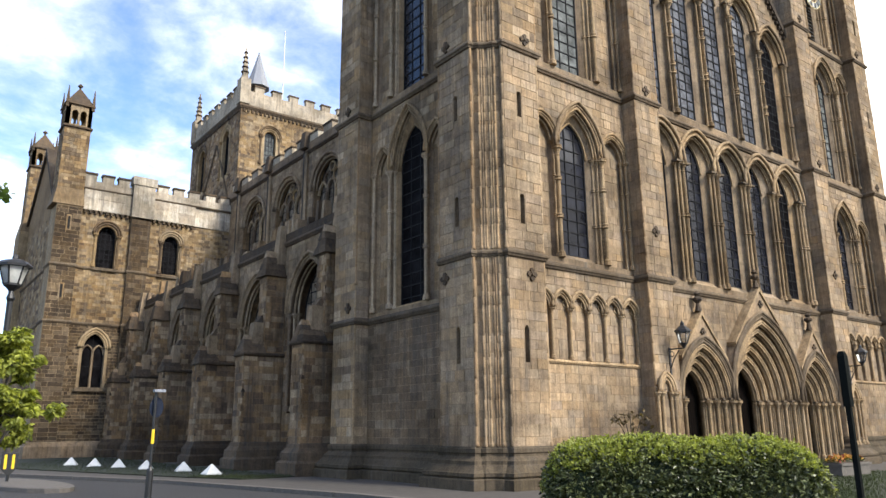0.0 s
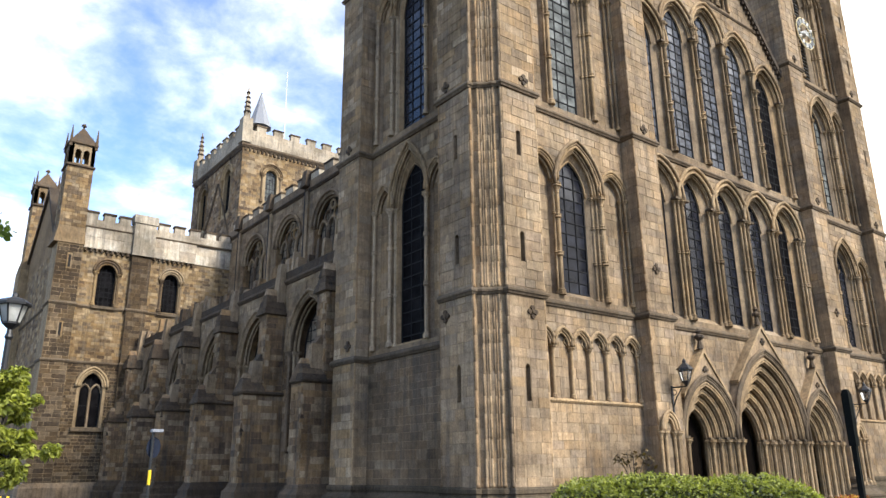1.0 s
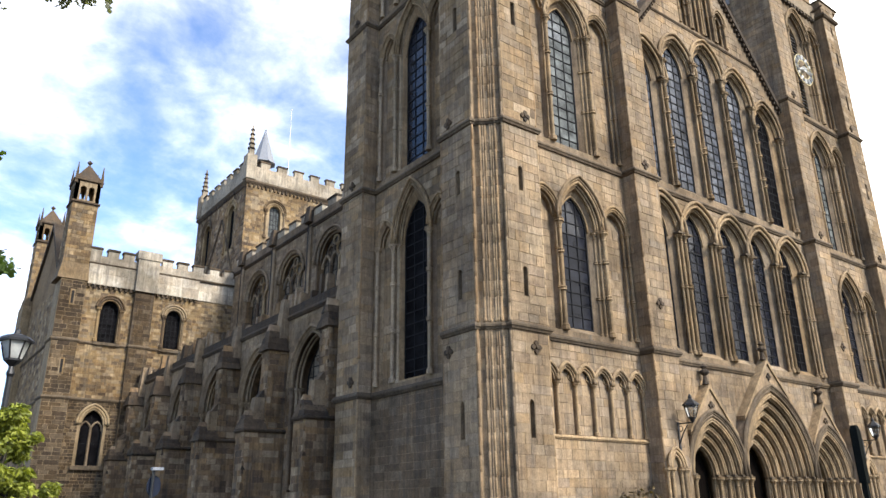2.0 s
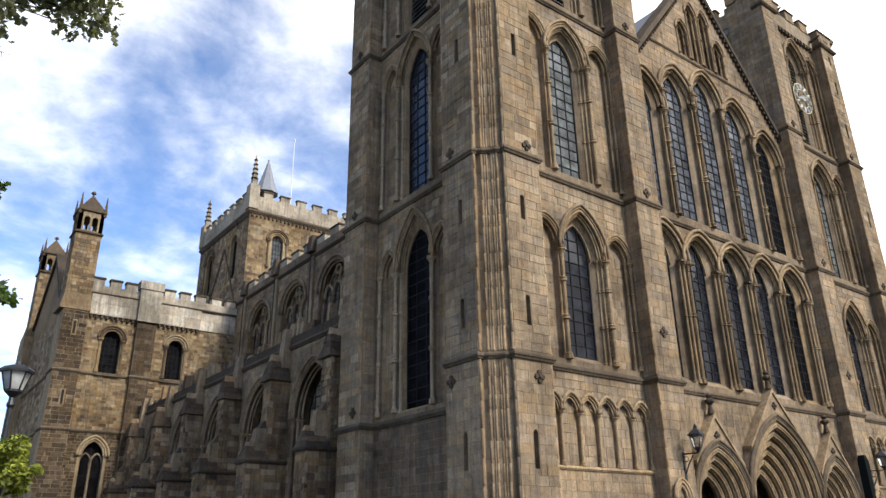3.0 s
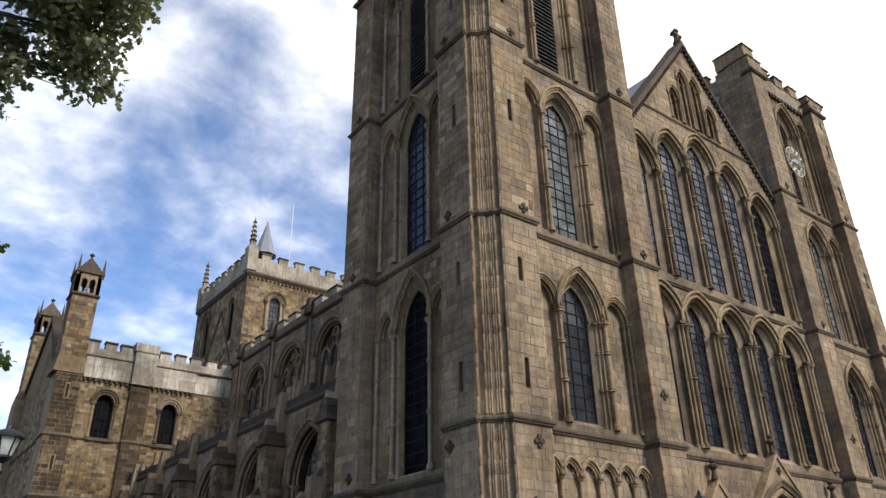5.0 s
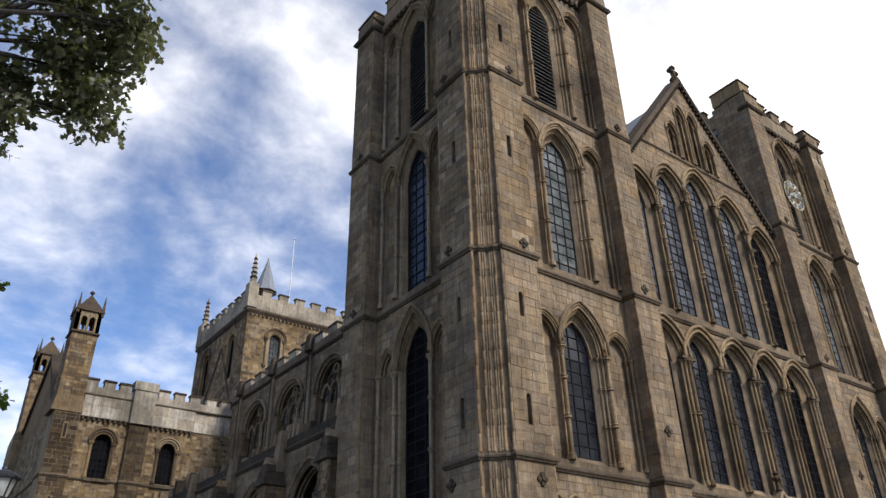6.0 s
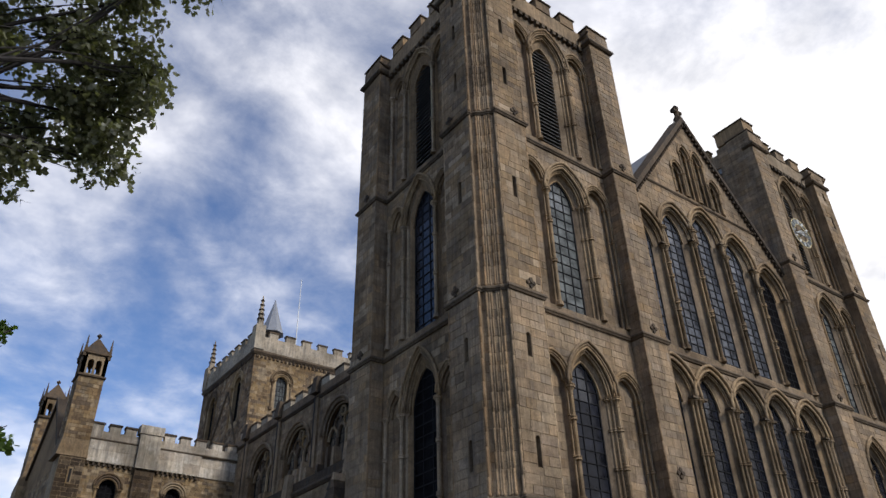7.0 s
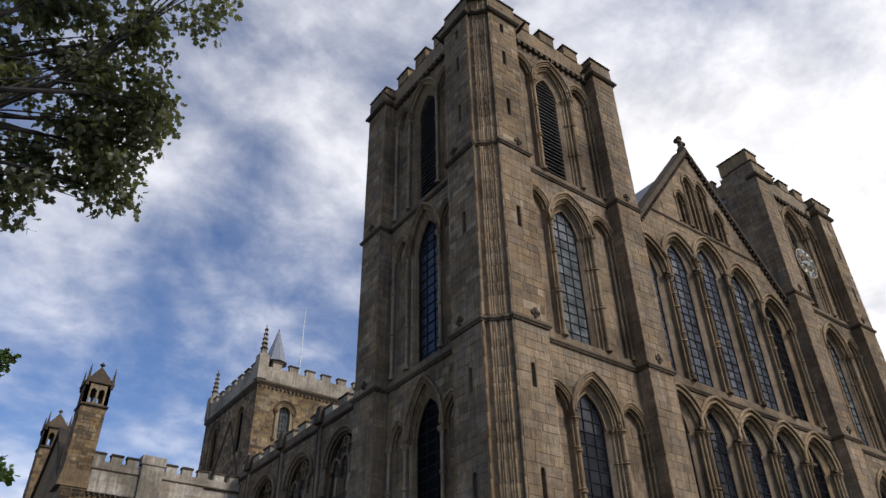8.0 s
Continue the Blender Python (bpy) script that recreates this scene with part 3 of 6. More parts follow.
def blind_arcade(face, u0, u1, z0, zs, count, parent):
    """A row of pointed arches on slender shafts below the first string."""
    step = (u1 - u0) / count
    holes = [(u0 + (i + 0.5) * step, step * 0.44, z0 + 0.1, zs, 0.55) for i in range(count)]
    for i, h in enumerate(holes):
        part("arch", moulding(face, h, [(0.1, 0.1, 0.065), (0.01, 0.05, 0.04), (-0.06, 0.0, 0.04)]), stone_moulded, parent, smooth=True)
        # cusps that make each head a trefoil
        for side in (-1, 1):
            cusp = Shape().tube([face(h[0] + side * (h[1] + 0.02), zs + 0.02, -0.1), face(h[0] + side * h[1] * 0.52, zs + 0.16, -0.1), face(h[0] + side * h[1] * 0.62, zs + 0.3, -0.1)], [0.06, 0.035, 0.05], 5)
            part("cusp", cusp, stone_moulded, parent)
    for i in range(count + 1):
        shaft(face, u0 + i * step + (0.06 if i == 0 else -0.06 if i == count else 0), 0.0, z0 + 0.1, zs + 0.02, 0.055, parent, rings=())
    return holes


def tower(name, flip, label):
    at = (5, 5, 0) if flip is None else (flip - 5, 5, 0)
    t = thing(name, at, label, "tower", "west towers")
    fx = lambda y: face_x(y, flip)
    fy = lambda x: face_y(x, flip)
    mir = lambda poly: poly if flip is None else [(flip - x, y) for x, y in poly][::-1]
    near = flip is None
    # piers
    core = [(0.25, 2.61), (0.25, 0.84), (0.2, 0.84), (0.3, 0.66), (0.45, 0.58), (0.58, 0.45), (0.66, 0.3), (0.84, 0.2), (0.84, 0.25), (2.48, 0.25), (2.48, 2.61)]
    piers = [part("pier", Shape().hexa(mir(p), 0.3, 33.3), mortar, t) for p in
             (core, [(0, 9.95), (0, 8.23), (2.4, 8.23), (2.4, 9.95)], [(8.05, 2.4), (8.05, 0), (9.56, 0), (9.56, 2.4)], [(7.2, 9.95), (7.2, 7.5), (9.56, 7.5), (9.56, 9.95)])]
    rng, z, s = random.Random(17), 1.2, Shape()
    while z < 33.2:
        zt = min(33.25, z + rng.uniform(0.28, 0.42))
        out = rng.uniform(0.008, 0.02)
        cut = core[2:8]
        q = [(x - out, y - out) for x, y in cut]
        for a, b in zip(range(5), range(1, 6)):
            s.hexa(mir([q[a], q[b], (1.0, 0.9), (0.9, 1.0)]), z + 0.006, zt - 0.006)
        z = zt
    tagged(part("corner_facing", s, stone_strip, piers[0]), kind="stuff")
    slits = [(3.85, 4.9, 0.15), (8.45, 9.4, 0.1), (12.3, 13.15, 0.1), (19.2, 20.2, 0.05), (25.4, 26.4, 0.05), (28.7, 29.6, 0.05), (31.0, 31.6, 0.05)]
    for face, uc, lo, hi, k in ((fx(0), 1.56, 0.84, 2.48, 10), (fy(0), 1.6, 0.84, 2.61, 20)):
        holes = [(uc, 0.1, a, b, h) for a, b, h in slits]
        slab = part("pier_face", panel(face, lo, hi, 0.3, 33.3, holes, 0.25), mortar, t)
        # black face at the back of each slit paints its shadow
        for a, b, h in slits:
            part("slit_shadow", Shape().add([face(u, v, -0.24) for u, v in ((uc - 0.1, a), (uc + 0.1, a), (uc + 0.1, b + h), (uc - 0.1, b + h))], [(0, 1, 2, 3)]), void, slab)
        rects = courses(lo, hi, 1.2, 33.2, holes, 0.34, (0.42, 0.95), 0.02, k)
        if near:
            single_stones([r for r in rects if r[3] < 7.3], slab, face(0, 0, 0)[1] == 0 and face(1, 0, 0)[0] == 1, 0.0, k)
            rects = [r for r in rects if r[3] >= 7.3]
        low, high = [r for r in rects if r[3] < 14.9], [r for r in rects if r[3] >= 14.9]
        tagged(part("ashlar_facing", stones(face, low, seed=k), stone_warm, slab), kind="stuff")
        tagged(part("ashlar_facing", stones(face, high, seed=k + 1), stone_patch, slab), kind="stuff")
    for face, lo, hi, k, pier in ((fx(0), 8.05, 9.56, 31, piers[2]), (fy(8.05), 0, 0.64, 32, piers[2]), (fy(0), 8.23, 9.95, 33, piers[1]), (fx(8.23), 0, 0.64, 34, piers[1])):
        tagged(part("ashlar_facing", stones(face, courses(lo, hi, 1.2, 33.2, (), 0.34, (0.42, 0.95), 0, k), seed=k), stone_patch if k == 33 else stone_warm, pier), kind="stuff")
    # angle rolls on the pier edges and in the stepped corner
    for x, y, r in ((0.03, 2.58, 0.06), (0.05, 0.82, 0.055), (0.28, 0.67, 0.05), (0.36, 0.6, 0.03), (0.44, 0.57, 0.05), (0.57, 0.44, 0.05), (0.6, 0.36, 0.03), (0.67, 0.28, 0.05), (0.82, 0.05, 0.055), (2.46, 0.03, 0.06), (8.07, 0.03, 0.06), (9.54, 0.03, 0.06), (0.03, 8.26, 0.06)):
        for z0, z1 in ((1.25, 7.3), (7.5, 14.8), (15.0, 23.4), (23.6, 33.2)):
            key = ("roll", round(z1 - z0, 2), r)
            if key not in SHAFTS:
                prof, zz, rng = [(r * 1.4, 0), (r * 1.4, 0.1), (r * 0.85, 0.16)], 0.16, random.Random(int(r * 1000))
                while zz < z1 - z0 - 1.1:
                    zz += rng.uniform(0.4, 1.0)
                    prof += [(r * 0.85, zz - 0.012), (r * 0.6, zz), (r * 0.85, zz + 0.012)]
                SHAFTS[key] = Shape().lathe(prof + [(r * 0.85, z1 - z0)]).data("angle_roll", True)
                SHAFTS[key].materials.append(stone_strip)
            put("angle_roll", SHAFTS[key], None, t, at=(x if near else flip - x, y, z0))
    # storeys of the west and the side face
    gl = (glass_dark, glass_grey)
    for face, uc, u0, u1, k, floor in ((fx(0.66), 5.27, 2.48, 8.05, 40, 7.4), (fy(0.66), 5.42, 2.61, 8.23, 60, 6.0)):
        base = part("wall", panel(face, u0, u1, 0.3, floor, [(u0 + (i + 0.5) * (u1 - u0) / 6, (u1 - u0) / 6 * 0.44, 4.1, 5.9, 0.55) for i in range(6)] if k == 40 else [], 0.12), mortar, t)
        back = part("inner_wall", panel(face, u0, u1, 0.3, floor, [], 0.4, -0.125), stone_warm, t)
        if k == 40:
            holes = blind_arcade(face, u0, u1, 4.0, 5.9, 6, t)
            string([(u0, 0.66), (u1, 0.66)], 4.02, t, stone_moulded, 0.09, 0.16, flip)
            tagged(part("ashlar_facing", stones(face, courses(u0, u1, 4.1, floor, holes, 0.33, (0.4, 0.9), 0.06, k), seed=k), stone_warm, base), kind="stuff")
            tagged(part("ashlar_facing", stones(face, [r for h in holes for r in courses(h[0] - 0.4, h[0] + 0.4, 4.12, 6.1, (), 0.33, (0.4, 0.9), 0, k)], d=-0.125, seed=k), stone_warm, back), kind="stuff")
        lower = courses(u0, u1, 1.2, 3.95 if k == 40 else 5.9, (), 0.3, (0.36, 0.85), 0, k + 1)
        if near:
            single_stones(lower, base, k == 40, 0.66, k, stone_warm if k == 40 else stone_damp)
        else:
            tagged(part("ashlar_facing", stones(face, lower, seed=k), stone_warm, base), kind="stuff")
        tall = 0.0 if k == 40 else 0.35
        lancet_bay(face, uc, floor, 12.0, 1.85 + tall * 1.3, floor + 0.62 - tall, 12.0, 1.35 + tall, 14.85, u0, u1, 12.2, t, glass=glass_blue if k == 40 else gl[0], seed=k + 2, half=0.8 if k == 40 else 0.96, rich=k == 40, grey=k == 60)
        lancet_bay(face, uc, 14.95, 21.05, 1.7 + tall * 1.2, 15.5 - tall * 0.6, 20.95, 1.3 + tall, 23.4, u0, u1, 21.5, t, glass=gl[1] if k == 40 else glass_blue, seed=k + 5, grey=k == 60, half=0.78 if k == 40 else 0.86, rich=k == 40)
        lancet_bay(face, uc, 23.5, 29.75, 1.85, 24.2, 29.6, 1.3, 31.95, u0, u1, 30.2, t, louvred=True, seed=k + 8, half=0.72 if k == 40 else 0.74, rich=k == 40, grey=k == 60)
    # plain inner and rear walls, roof
    for face, lo, hi, z0, k in ((fy(9.3), 2.4, 7.5, 0, 80),):
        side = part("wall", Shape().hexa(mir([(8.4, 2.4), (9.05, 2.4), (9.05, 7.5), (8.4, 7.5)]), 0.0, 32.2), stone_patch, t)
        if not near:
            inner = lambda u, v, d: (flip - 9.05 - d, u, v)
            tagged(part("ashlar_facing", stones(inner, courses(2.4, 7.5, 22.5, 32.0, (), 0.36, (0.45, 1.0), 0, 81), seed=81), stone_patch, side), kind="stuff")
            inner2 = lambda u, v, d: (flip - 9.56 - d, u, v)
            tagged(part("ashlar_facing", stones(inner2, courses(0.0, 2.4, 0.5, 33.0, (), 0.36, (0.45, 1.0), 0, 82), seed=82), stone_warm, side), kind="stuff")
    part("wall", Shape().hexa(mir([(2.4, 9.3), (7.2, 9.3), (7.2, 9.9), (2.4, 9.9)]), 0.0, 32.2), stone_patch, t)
    part("roof", Shape().hexa(mir([(0.9, 0.9), (9.2, 0.9), (9.2, 9.6), (0.9, 9.6)]), 31.7, 32.1), roof_lead, t)
    part("floor", Shape().hexa(mir([(1.4, 1.4), (8.6, 1.4), (8.6, 9.3), (1.4, 9.3)]), 14.7, 14.95), void, t)
    # strings, plinth, parapet
    ring = [(0.4, 9.95), (0, 9.95), (0, 8.23), (0.66, 8.23), (0.66, 2.61), (0, 2.61), (0, 0.84), (0.2, 0.84), (0.3, 0.66), (0.45, 0.58), (0.58, 0.45), (0.66, 0.3), (0.84, 0.2), (0.84, 0), (2.48, 0), (2.48, 0.66), (8.05, 0.66), (8.05, 0), (9.56, 0), (9.56, 0.62)]
    string(ring[5:], 7.39, t, flip=flip)
    string(ring[:5], 6.03, t, flip=flip)
    string(ring, 14.91, t, flip=flip)
    string(ring, 23.47, t, flip=flip)
    plan = mir(ring)
    part("plinth", Shape().band(plan, [(-0.05, 1.28), (0.04, 1.26), (0.09, 1.2), (0.09, 1.08), (0.05, 1.04), (0.05, 0.98), (0.22, 0.84), (0.22, 0.74), (0.4, 0.52), (0.44, 0.5), (0.44, 0.4), (0.38, 0.34), (0.5, 0.3), (0.5, -0.1), (-0.05, -0.1)]), stone_plinth, t)
    part("cornice", Shape().band(plan, [(-0.02, 32.45), (0.16, 32.36), (0.2, 32.2), (0.12, 32.1), (-0.02, 32.06)]), stone_band, t)
    for u0, u1, west in ((2.6, 8.0, True), (2.75, 8.15, False)):
        n = 14
        s = Shape()
        for i in range(n):
            u = u0 + (i + 0.5) * (u1 - u0) / n
            if west:
                s.hexa(mir([(u - 0.1, 0.46), (u + 0.1, 0.46), (u + 0.1, 0.7), (u - 0.1, 0.7)]), 31.86, 32.1)
            else:
                s.hexa(mir([(0.46, u - 0.1), (0.7, u - 0.1), (0.7, u + 0.1), (0.46, u + 0.1)]), 31.86, 32.1)
        tagged(part("corbel_table", s, stone_band, t), kind="stuff")
    part("parapet", Shape().hexa(mir([(0.45, 0.45), (9.3, 0.45), (9.3, 0.85), (0.85, 0.85), (0.85, 9.7), (0.45, 9.7)]), 32.1, 33.15), stone_patch, t)
    part("parapet", Shape().hexa(mir([(9.3, 0.9), (9.3, 9.7), (0.9, 9.7), (0.9, 9.35), (8.95, 9.35), (8.95, 0.9)]), 32.1, 33.15), stone_patch, t)

    def merlon(poly, z0, z1):
        m = part("merlon", Shape().hexa(mir(poly), z0, z1), stone_patch, t)
        cx, cy = sum(p[0] for p in poly) / len(poly), sum(p[1] for p in poly) / len(poly)
        big = [(cx + (x - cx) * 1.0 + math.copysign(0.07, x - cx), cy + math.copysign(0.07, y - cy) + (y - cy)) for x, y in poly]
        tip = [(cx + (x - cx) * 0.75, cy + (y - cy) * 0.75) for x, y in poly]
        part("coping", Shape().hexa(mir(big), z1, z1 + 0.08).hexa(mir(big), z1 + 0.08, z1 + 0.2, mir(tip)), stone_dark, m)
    for i in range(3):
        a = 2.95 + i * 1.75
        merlon([(a, 0.4), (a + 1.0, 0.4), (a + 1.0, 0.85), (a, 0.85)], 33.1, 33.78)
        merlon([(0.4, a + 0.15), (0.85, a + 0.15), (0.85, a + 1.15), (0.4, a + 1.15)], 33.1, 33.78)
        merlon([(8.9, a + 0.15), (9.35, a + 0.15), (9.35, a + 1.15), (8.9, a + 1.15)], 33.1, 33.78)
        merlon([(a, 9.3), (a + 1.0, 9.3), (a + 1.0, 9.75), (a, 9.75)], 33.1, 33.78)
    for poly in ([(0.02, 0.3), (0.3, 0.02), (2.46, 0.02), (2.46, 2.5), (0.02, 2.5)], [(0.02, 8.25), (1.6, 8.25), (1.6, 9.9), (0.02, 9.9)], [(8.07, 0.02), (9.54, 0.02), (9.54, 1.6), (8.07, 1.6)], [(8.0, 8.3), (9.5, 8.3), (9.5, 9.9), (8.0, 9.9)]):
        merlon(poly, 33.25, 33.42)
    if not near:
        merlon([(8.3, 0.2), (9.5, 0.2), (9.5, 2.3), (8.3, 2.3)], 33.5, 34.5)
    for x, y, dx, dy in ((3.0, 0.4, 0, -1), (7.7, 0.4, 0, -1), (0.4, 3.1, -1, 0), (0.4, 7.9, -1, 0)):
        px = x if near else flip - x
        sx = dx if near else -dx
        part("gargoyle_spout", Shape().tube([(px, y, 32.45), (px + sx * 0.35, y + dy * 0.35, 32.5), (px + sx * 0.7, y + dy * 0.7, 32.6)], [0.11, 0.09, 0.06], 6), stone_dark, t)
    for face, us, zs in ((fx(0), (1.9, 8.8), (15.35, 23.95)), (fy(0), (2.1, 9.1), (15.35, 23.95))):
        for u in us:
            for z in zs:
                ornament(face, u, z, 0.0, t)
    for face, u, z in ((fx(0), 1.85, 6.75), (fx(0), 8.75, 9.3), (fy(0), 2.25, 6.75), (fy(0), 8.75, 6.6)):
        ornament(face, u, z, 0.0, t)
    return t


near_tower = tower("bell_tower", None, "tall square sandstone bell tower with lancet windows and battlements")
far_tower = tower("bell_tower", FRONT, "matching sandstone bell tower carrying a gilded skeleton clock")

# ---- the gabled middle of the west front ----
front = thing("west_front", (MID, 1, 0), "gabled sandstone church front with two tiers of five lancets", "church front")
FW = face_x(0.66)
CENTRES = [MID - 0.36 + 2.6 * k for k in (-2, -1, 0, 1, 2)]


def tier(z0, springs, h, top, deep, half, glass, shafts, bands, outer=None, extra=(), seed=90):
    holes = [(u, 1.27, z0 + 0.3, zs, h) for u, zs in zip(CENTRES, springs)]
    u0, u1 = 9.56, FRONT - 9.56
    s = Shape()
    loops = [outer or [(u0, z0), (u1, z0), (u1, top), (u0, top)]] + [outline(x) for x in holes + list(extra)]
    flat = [p for loop in loops for p in loop]
    s.add([FW(u, v, 0) for u, v in flat], tessellate_polygon([[Vector((u, v, 0)) for u, v in loop] for loop in loops]))
    for loop in loops:
        n = len(loop)
        s.add([FW(u, v, 0) for u, v in loop] + [FW(u, v, -0.12) for u, v in loop], [(i, (i + 1) % n, n + (i + 1) % n, n + i) for i in range(n)])
    wall = part("wall", s, mortar, front)
    rects = courses(u0, u1, z0, top, holes + list(extra), 0.34, (0.4, 0.95), 0.1, seed)
    if outer:
        apex = 31.0
        more = courses(u0, u1, top, apex, holes + list(extra), 0.34, (0.4, 0.95), 0.1, seed + 1)
        rects = [r for r in rects + more if max(abs(r[0] - MID), abs(r[1] - MID)) < (apex - r[3]) / 1.27]
    tagged(part("ashlar_facing", stones(FW, rects, seed=seed), stone_warm, wall), kind="stuff")
    wins = [(u, half, z0 + 0.6, zs - 0.05, h * 0.84) for u, zs in zip(CENTRES, springs)]
    part("inner_wall", panel(FW, u0, u1, z0, top, wins, 0.3, -deep - 0.005, outer=outer and [(u0, z0), (u1, z0), (u1, 22.6), (MID + 4.7, 24.9), (MID - 4.7, 24.9), (u0, 22.6)]), stone_warm, front)
    for i, (hole, win) in enumerate(zip(holes, wins)):
        u, a, zb, zs, _ = hole
        part("arch", moulding(FW, hole, [(0.23, 0.1, 0.08), (0.12, 0.03, 0.04), (0.02, 0.03, 0.07), (-0.08, -0.08, 0.04), (-0.13, -0.14, 0.045)]), stone_moulded, front, smooth=True)
        part("arch", moulding(FW, win, [(0.03, -deep + 0.04, 0.035)]), stone_moulded, front, smooth=True)
        part("splayed_reveal", splay(FW, hole, -0.12, win, -deep), stone_warm, front)
        window(FW, win, -deep - 0.05, 3, 0.46, front, glass_dark if i == 4 else glass, bar=0.026)
        for side in (-1, 1):
            for off, d, r in shafts:
                shaft(FW, u + side * off, d, zb, zs + 0.02, r, front, rings=bands)
            # square abacus over the shafts
            reach = max(off for off, _, _ in shafts) - min(off for off, _, _ in shafts) + 0.2
            ua, ub = sorted((u + side * 1.3, u + side * (1.3 - reach)))
            part("abacus", Shape().box(ua + 0.004, ub - 0.004, 0.66 - 0.17, 0.66 + 0.12, zs - 0.02, zs + 0.07), stone_band, front)
            s, z = Shape(), zb + 0.4
            while z < zs - 0.5:
                s.add([FW(u + side * 1.1 + a1, z + b1, -0.1 + c1) for a1, b1, c1 in ((-0.035, 0, 0), (0, 0.05, 0), (0.035, 0, 0), (0, -0.05, 0), (0, 0, 0.05))], [(0, 1, 4), (1, 2, 4), (2, 3, 4), (3, 0, 4)])
                z += 0.15
            tagged(part("pellet_row", s, stone_moulded, front), kind="stuff")
    return holes


tier(7.4, [13.05] * 5, 1.62, 14.8, 0.42, 0.72, glass_blue, ((1.3, 0.06, 0.09), (1.14, 0.0, 0.065), (1.0, -0.1, 0.055)), (0.55,))
GABLETS = [(MID + k, a, 25.2, z, h) for k, a, z, h in ((-1.62, 0.42, 26.75, 0.65), (-0.55, 0.42, 28.25, 0.75), (0.55, 0.42, 28.25, 0.75), (1.62, 0.42, 26.75, 0.65))]
tier(15.1, [20.95, 22.05, 22.75, 22.05, 20.95], 1.75, 23.0, 0.36, 0.78, glass_sky, ((1.3, 0.06, 0.085), (1.16, -0.02, 0.05)), (0.36, 0.68), [(9.56, 15.1), (FRONT - 9.56, 15.1), (FRONT - 9.56, 22.7), (MID, 31.1), (9.56, 22.7)], GABLETS, 95)
part("inner_wall", Shape().add([FW(u, v, d) for d in (-0.3, -0.9) for u, v in ((MID - 4.7, 24.92), (MID + 4.7, 24.92), (MID, 30.8))], [(0, 1, 2), (3, 4, 5), (0, 1, 4, 3), (1, 2, 5, 4), (2, 0, 3, 5)]), stone_moulded, front)
for hole in GABLETS:
    part("niche", splay(FW, hole, -0.12, hole, -0.3), stone_warm, front)
    part("arch", moulding(FW, hole, [(0.14, 0.05, 0.06), (0.03, 0.0, 0.05), (-0.07, -0.15, 0.05)]), stone_moulded, front, smooth=True)
    for side in (-1, 1):
        for off, d in ((0.04, 0.02), (-0.08, -0.16)):
            shaft(FW, hole[0] + side * (hole[1] + off), d, hole[2], hole[3] + 0.02, 0.05, front, rings=(0.55,))
string([(9.56, 0.66), (FRONT - 9.56, 0.66)], 7.32, front)
string([(9.56, 0.66), (FRONT - 9.56, 0.66)], 14.95, front)
string([(MID - 4.75, 0.66), (MID + 4.75, 0.66)], 24.95, front, out=0.09, tall=0.2)
for side in (-1, 1):
    q = [(MID, 31.05), (MID + side * 6.7, 22.55), (MID + side * 6.7, 22.95), (MID, 31.45)]
    cop = part("gable_coping", Shape().add([FW(u, v, d) for d in (0.2, -0.75) for u, v in q], [(0, 1, 2, 3), (4, 5, 6, 7), (0, 1, 5, 4), (1, 2, 6, 5), (2, 3, 7, 6), (3, 0, 4, 7)]), stone_dark, front)
    s = Shape()
    for i in range(34):
        k = (i + 0.5) / 34
        u, v = MID + side * 6.5 * k, 31.0 - 8.3 * k - 0.12
        s.add([FW(u + a, v + b, d) for d in (0.0, 0.16) for a, b in ((-0.05, -0.06), (0.05, -0.06), (0.05, 0.1), (-0.05, 0.1))], [(4, 5, 6, 7), (0, 1, 5, 4), (1, 2, 6, 5), (2, 3, 7, 6), (3, 0, 4, 7)])
    tagged(part("dentil_course", s, stone_dark, cop), kind="stuff")
part("gable_cross", Shape().lathe([(0.24, 31.2), (0.28, 31.5), (0.15, 31.65), (0.14, 32.2), (0.05, 32.45)], MID, 0.75, 6).tube([(MID - 0.36, 0.75, 31.98), (MID, 0.75, 32.05), (MID + 0.36, 0.75, 31.98)], [0.18, 0.13, 0.18]).lathe([(0.04, 32.1), (0.2, 32.22), (0.2, 32.36), (0.04, 32.55)], MID, 0.75, 6), stone_dark, front)
part("roof", Shape().add([(9.6, 2.0, 22.6), (MID, 2.0, 30.6), (FRONT - 9.6, 2.0, 22.6), (9.6, 9.8, 22.6), (MID, 9.8, 30.6), (FRONT - 9.6, 9.8, 22.6)], [(0, 1, 4, 3), (1, 2, 5, 4), (3, 4, 5), (0, 1, 2)]), roof_lead, front)

# portals
PORTALS = [(11.78, 1.78, 2.35, 6.3, 9.62, 13.6, 4, 0.8, 0.85), (MID + 0.34, 2.78, 3.75, 7.8, 13.6, FRONT - 12.98, 6, 0.95, 1.35), (FRONT - 11.3, 1.62, 2.25, 6.2, FRONT - 12.98, FRONT - 9.62, 4, 0.75, 0.85)]
ZS = 2.85
big = [(uc, a, 0.02, ZS, h) for uc, a, h, *_ in PORTALS]
base_wall = part("wall", panel(FW, 9.56, FRONT - 9.56, 0.0, 7.3, big, 0.5), mortar, front)
single_stones(courses(9.56, FRONT - 9.56, 3.0, 7.2, big, 0.32, (0.4, 0.9), 0.1, 120), base_wall, True, 0.66, 120)
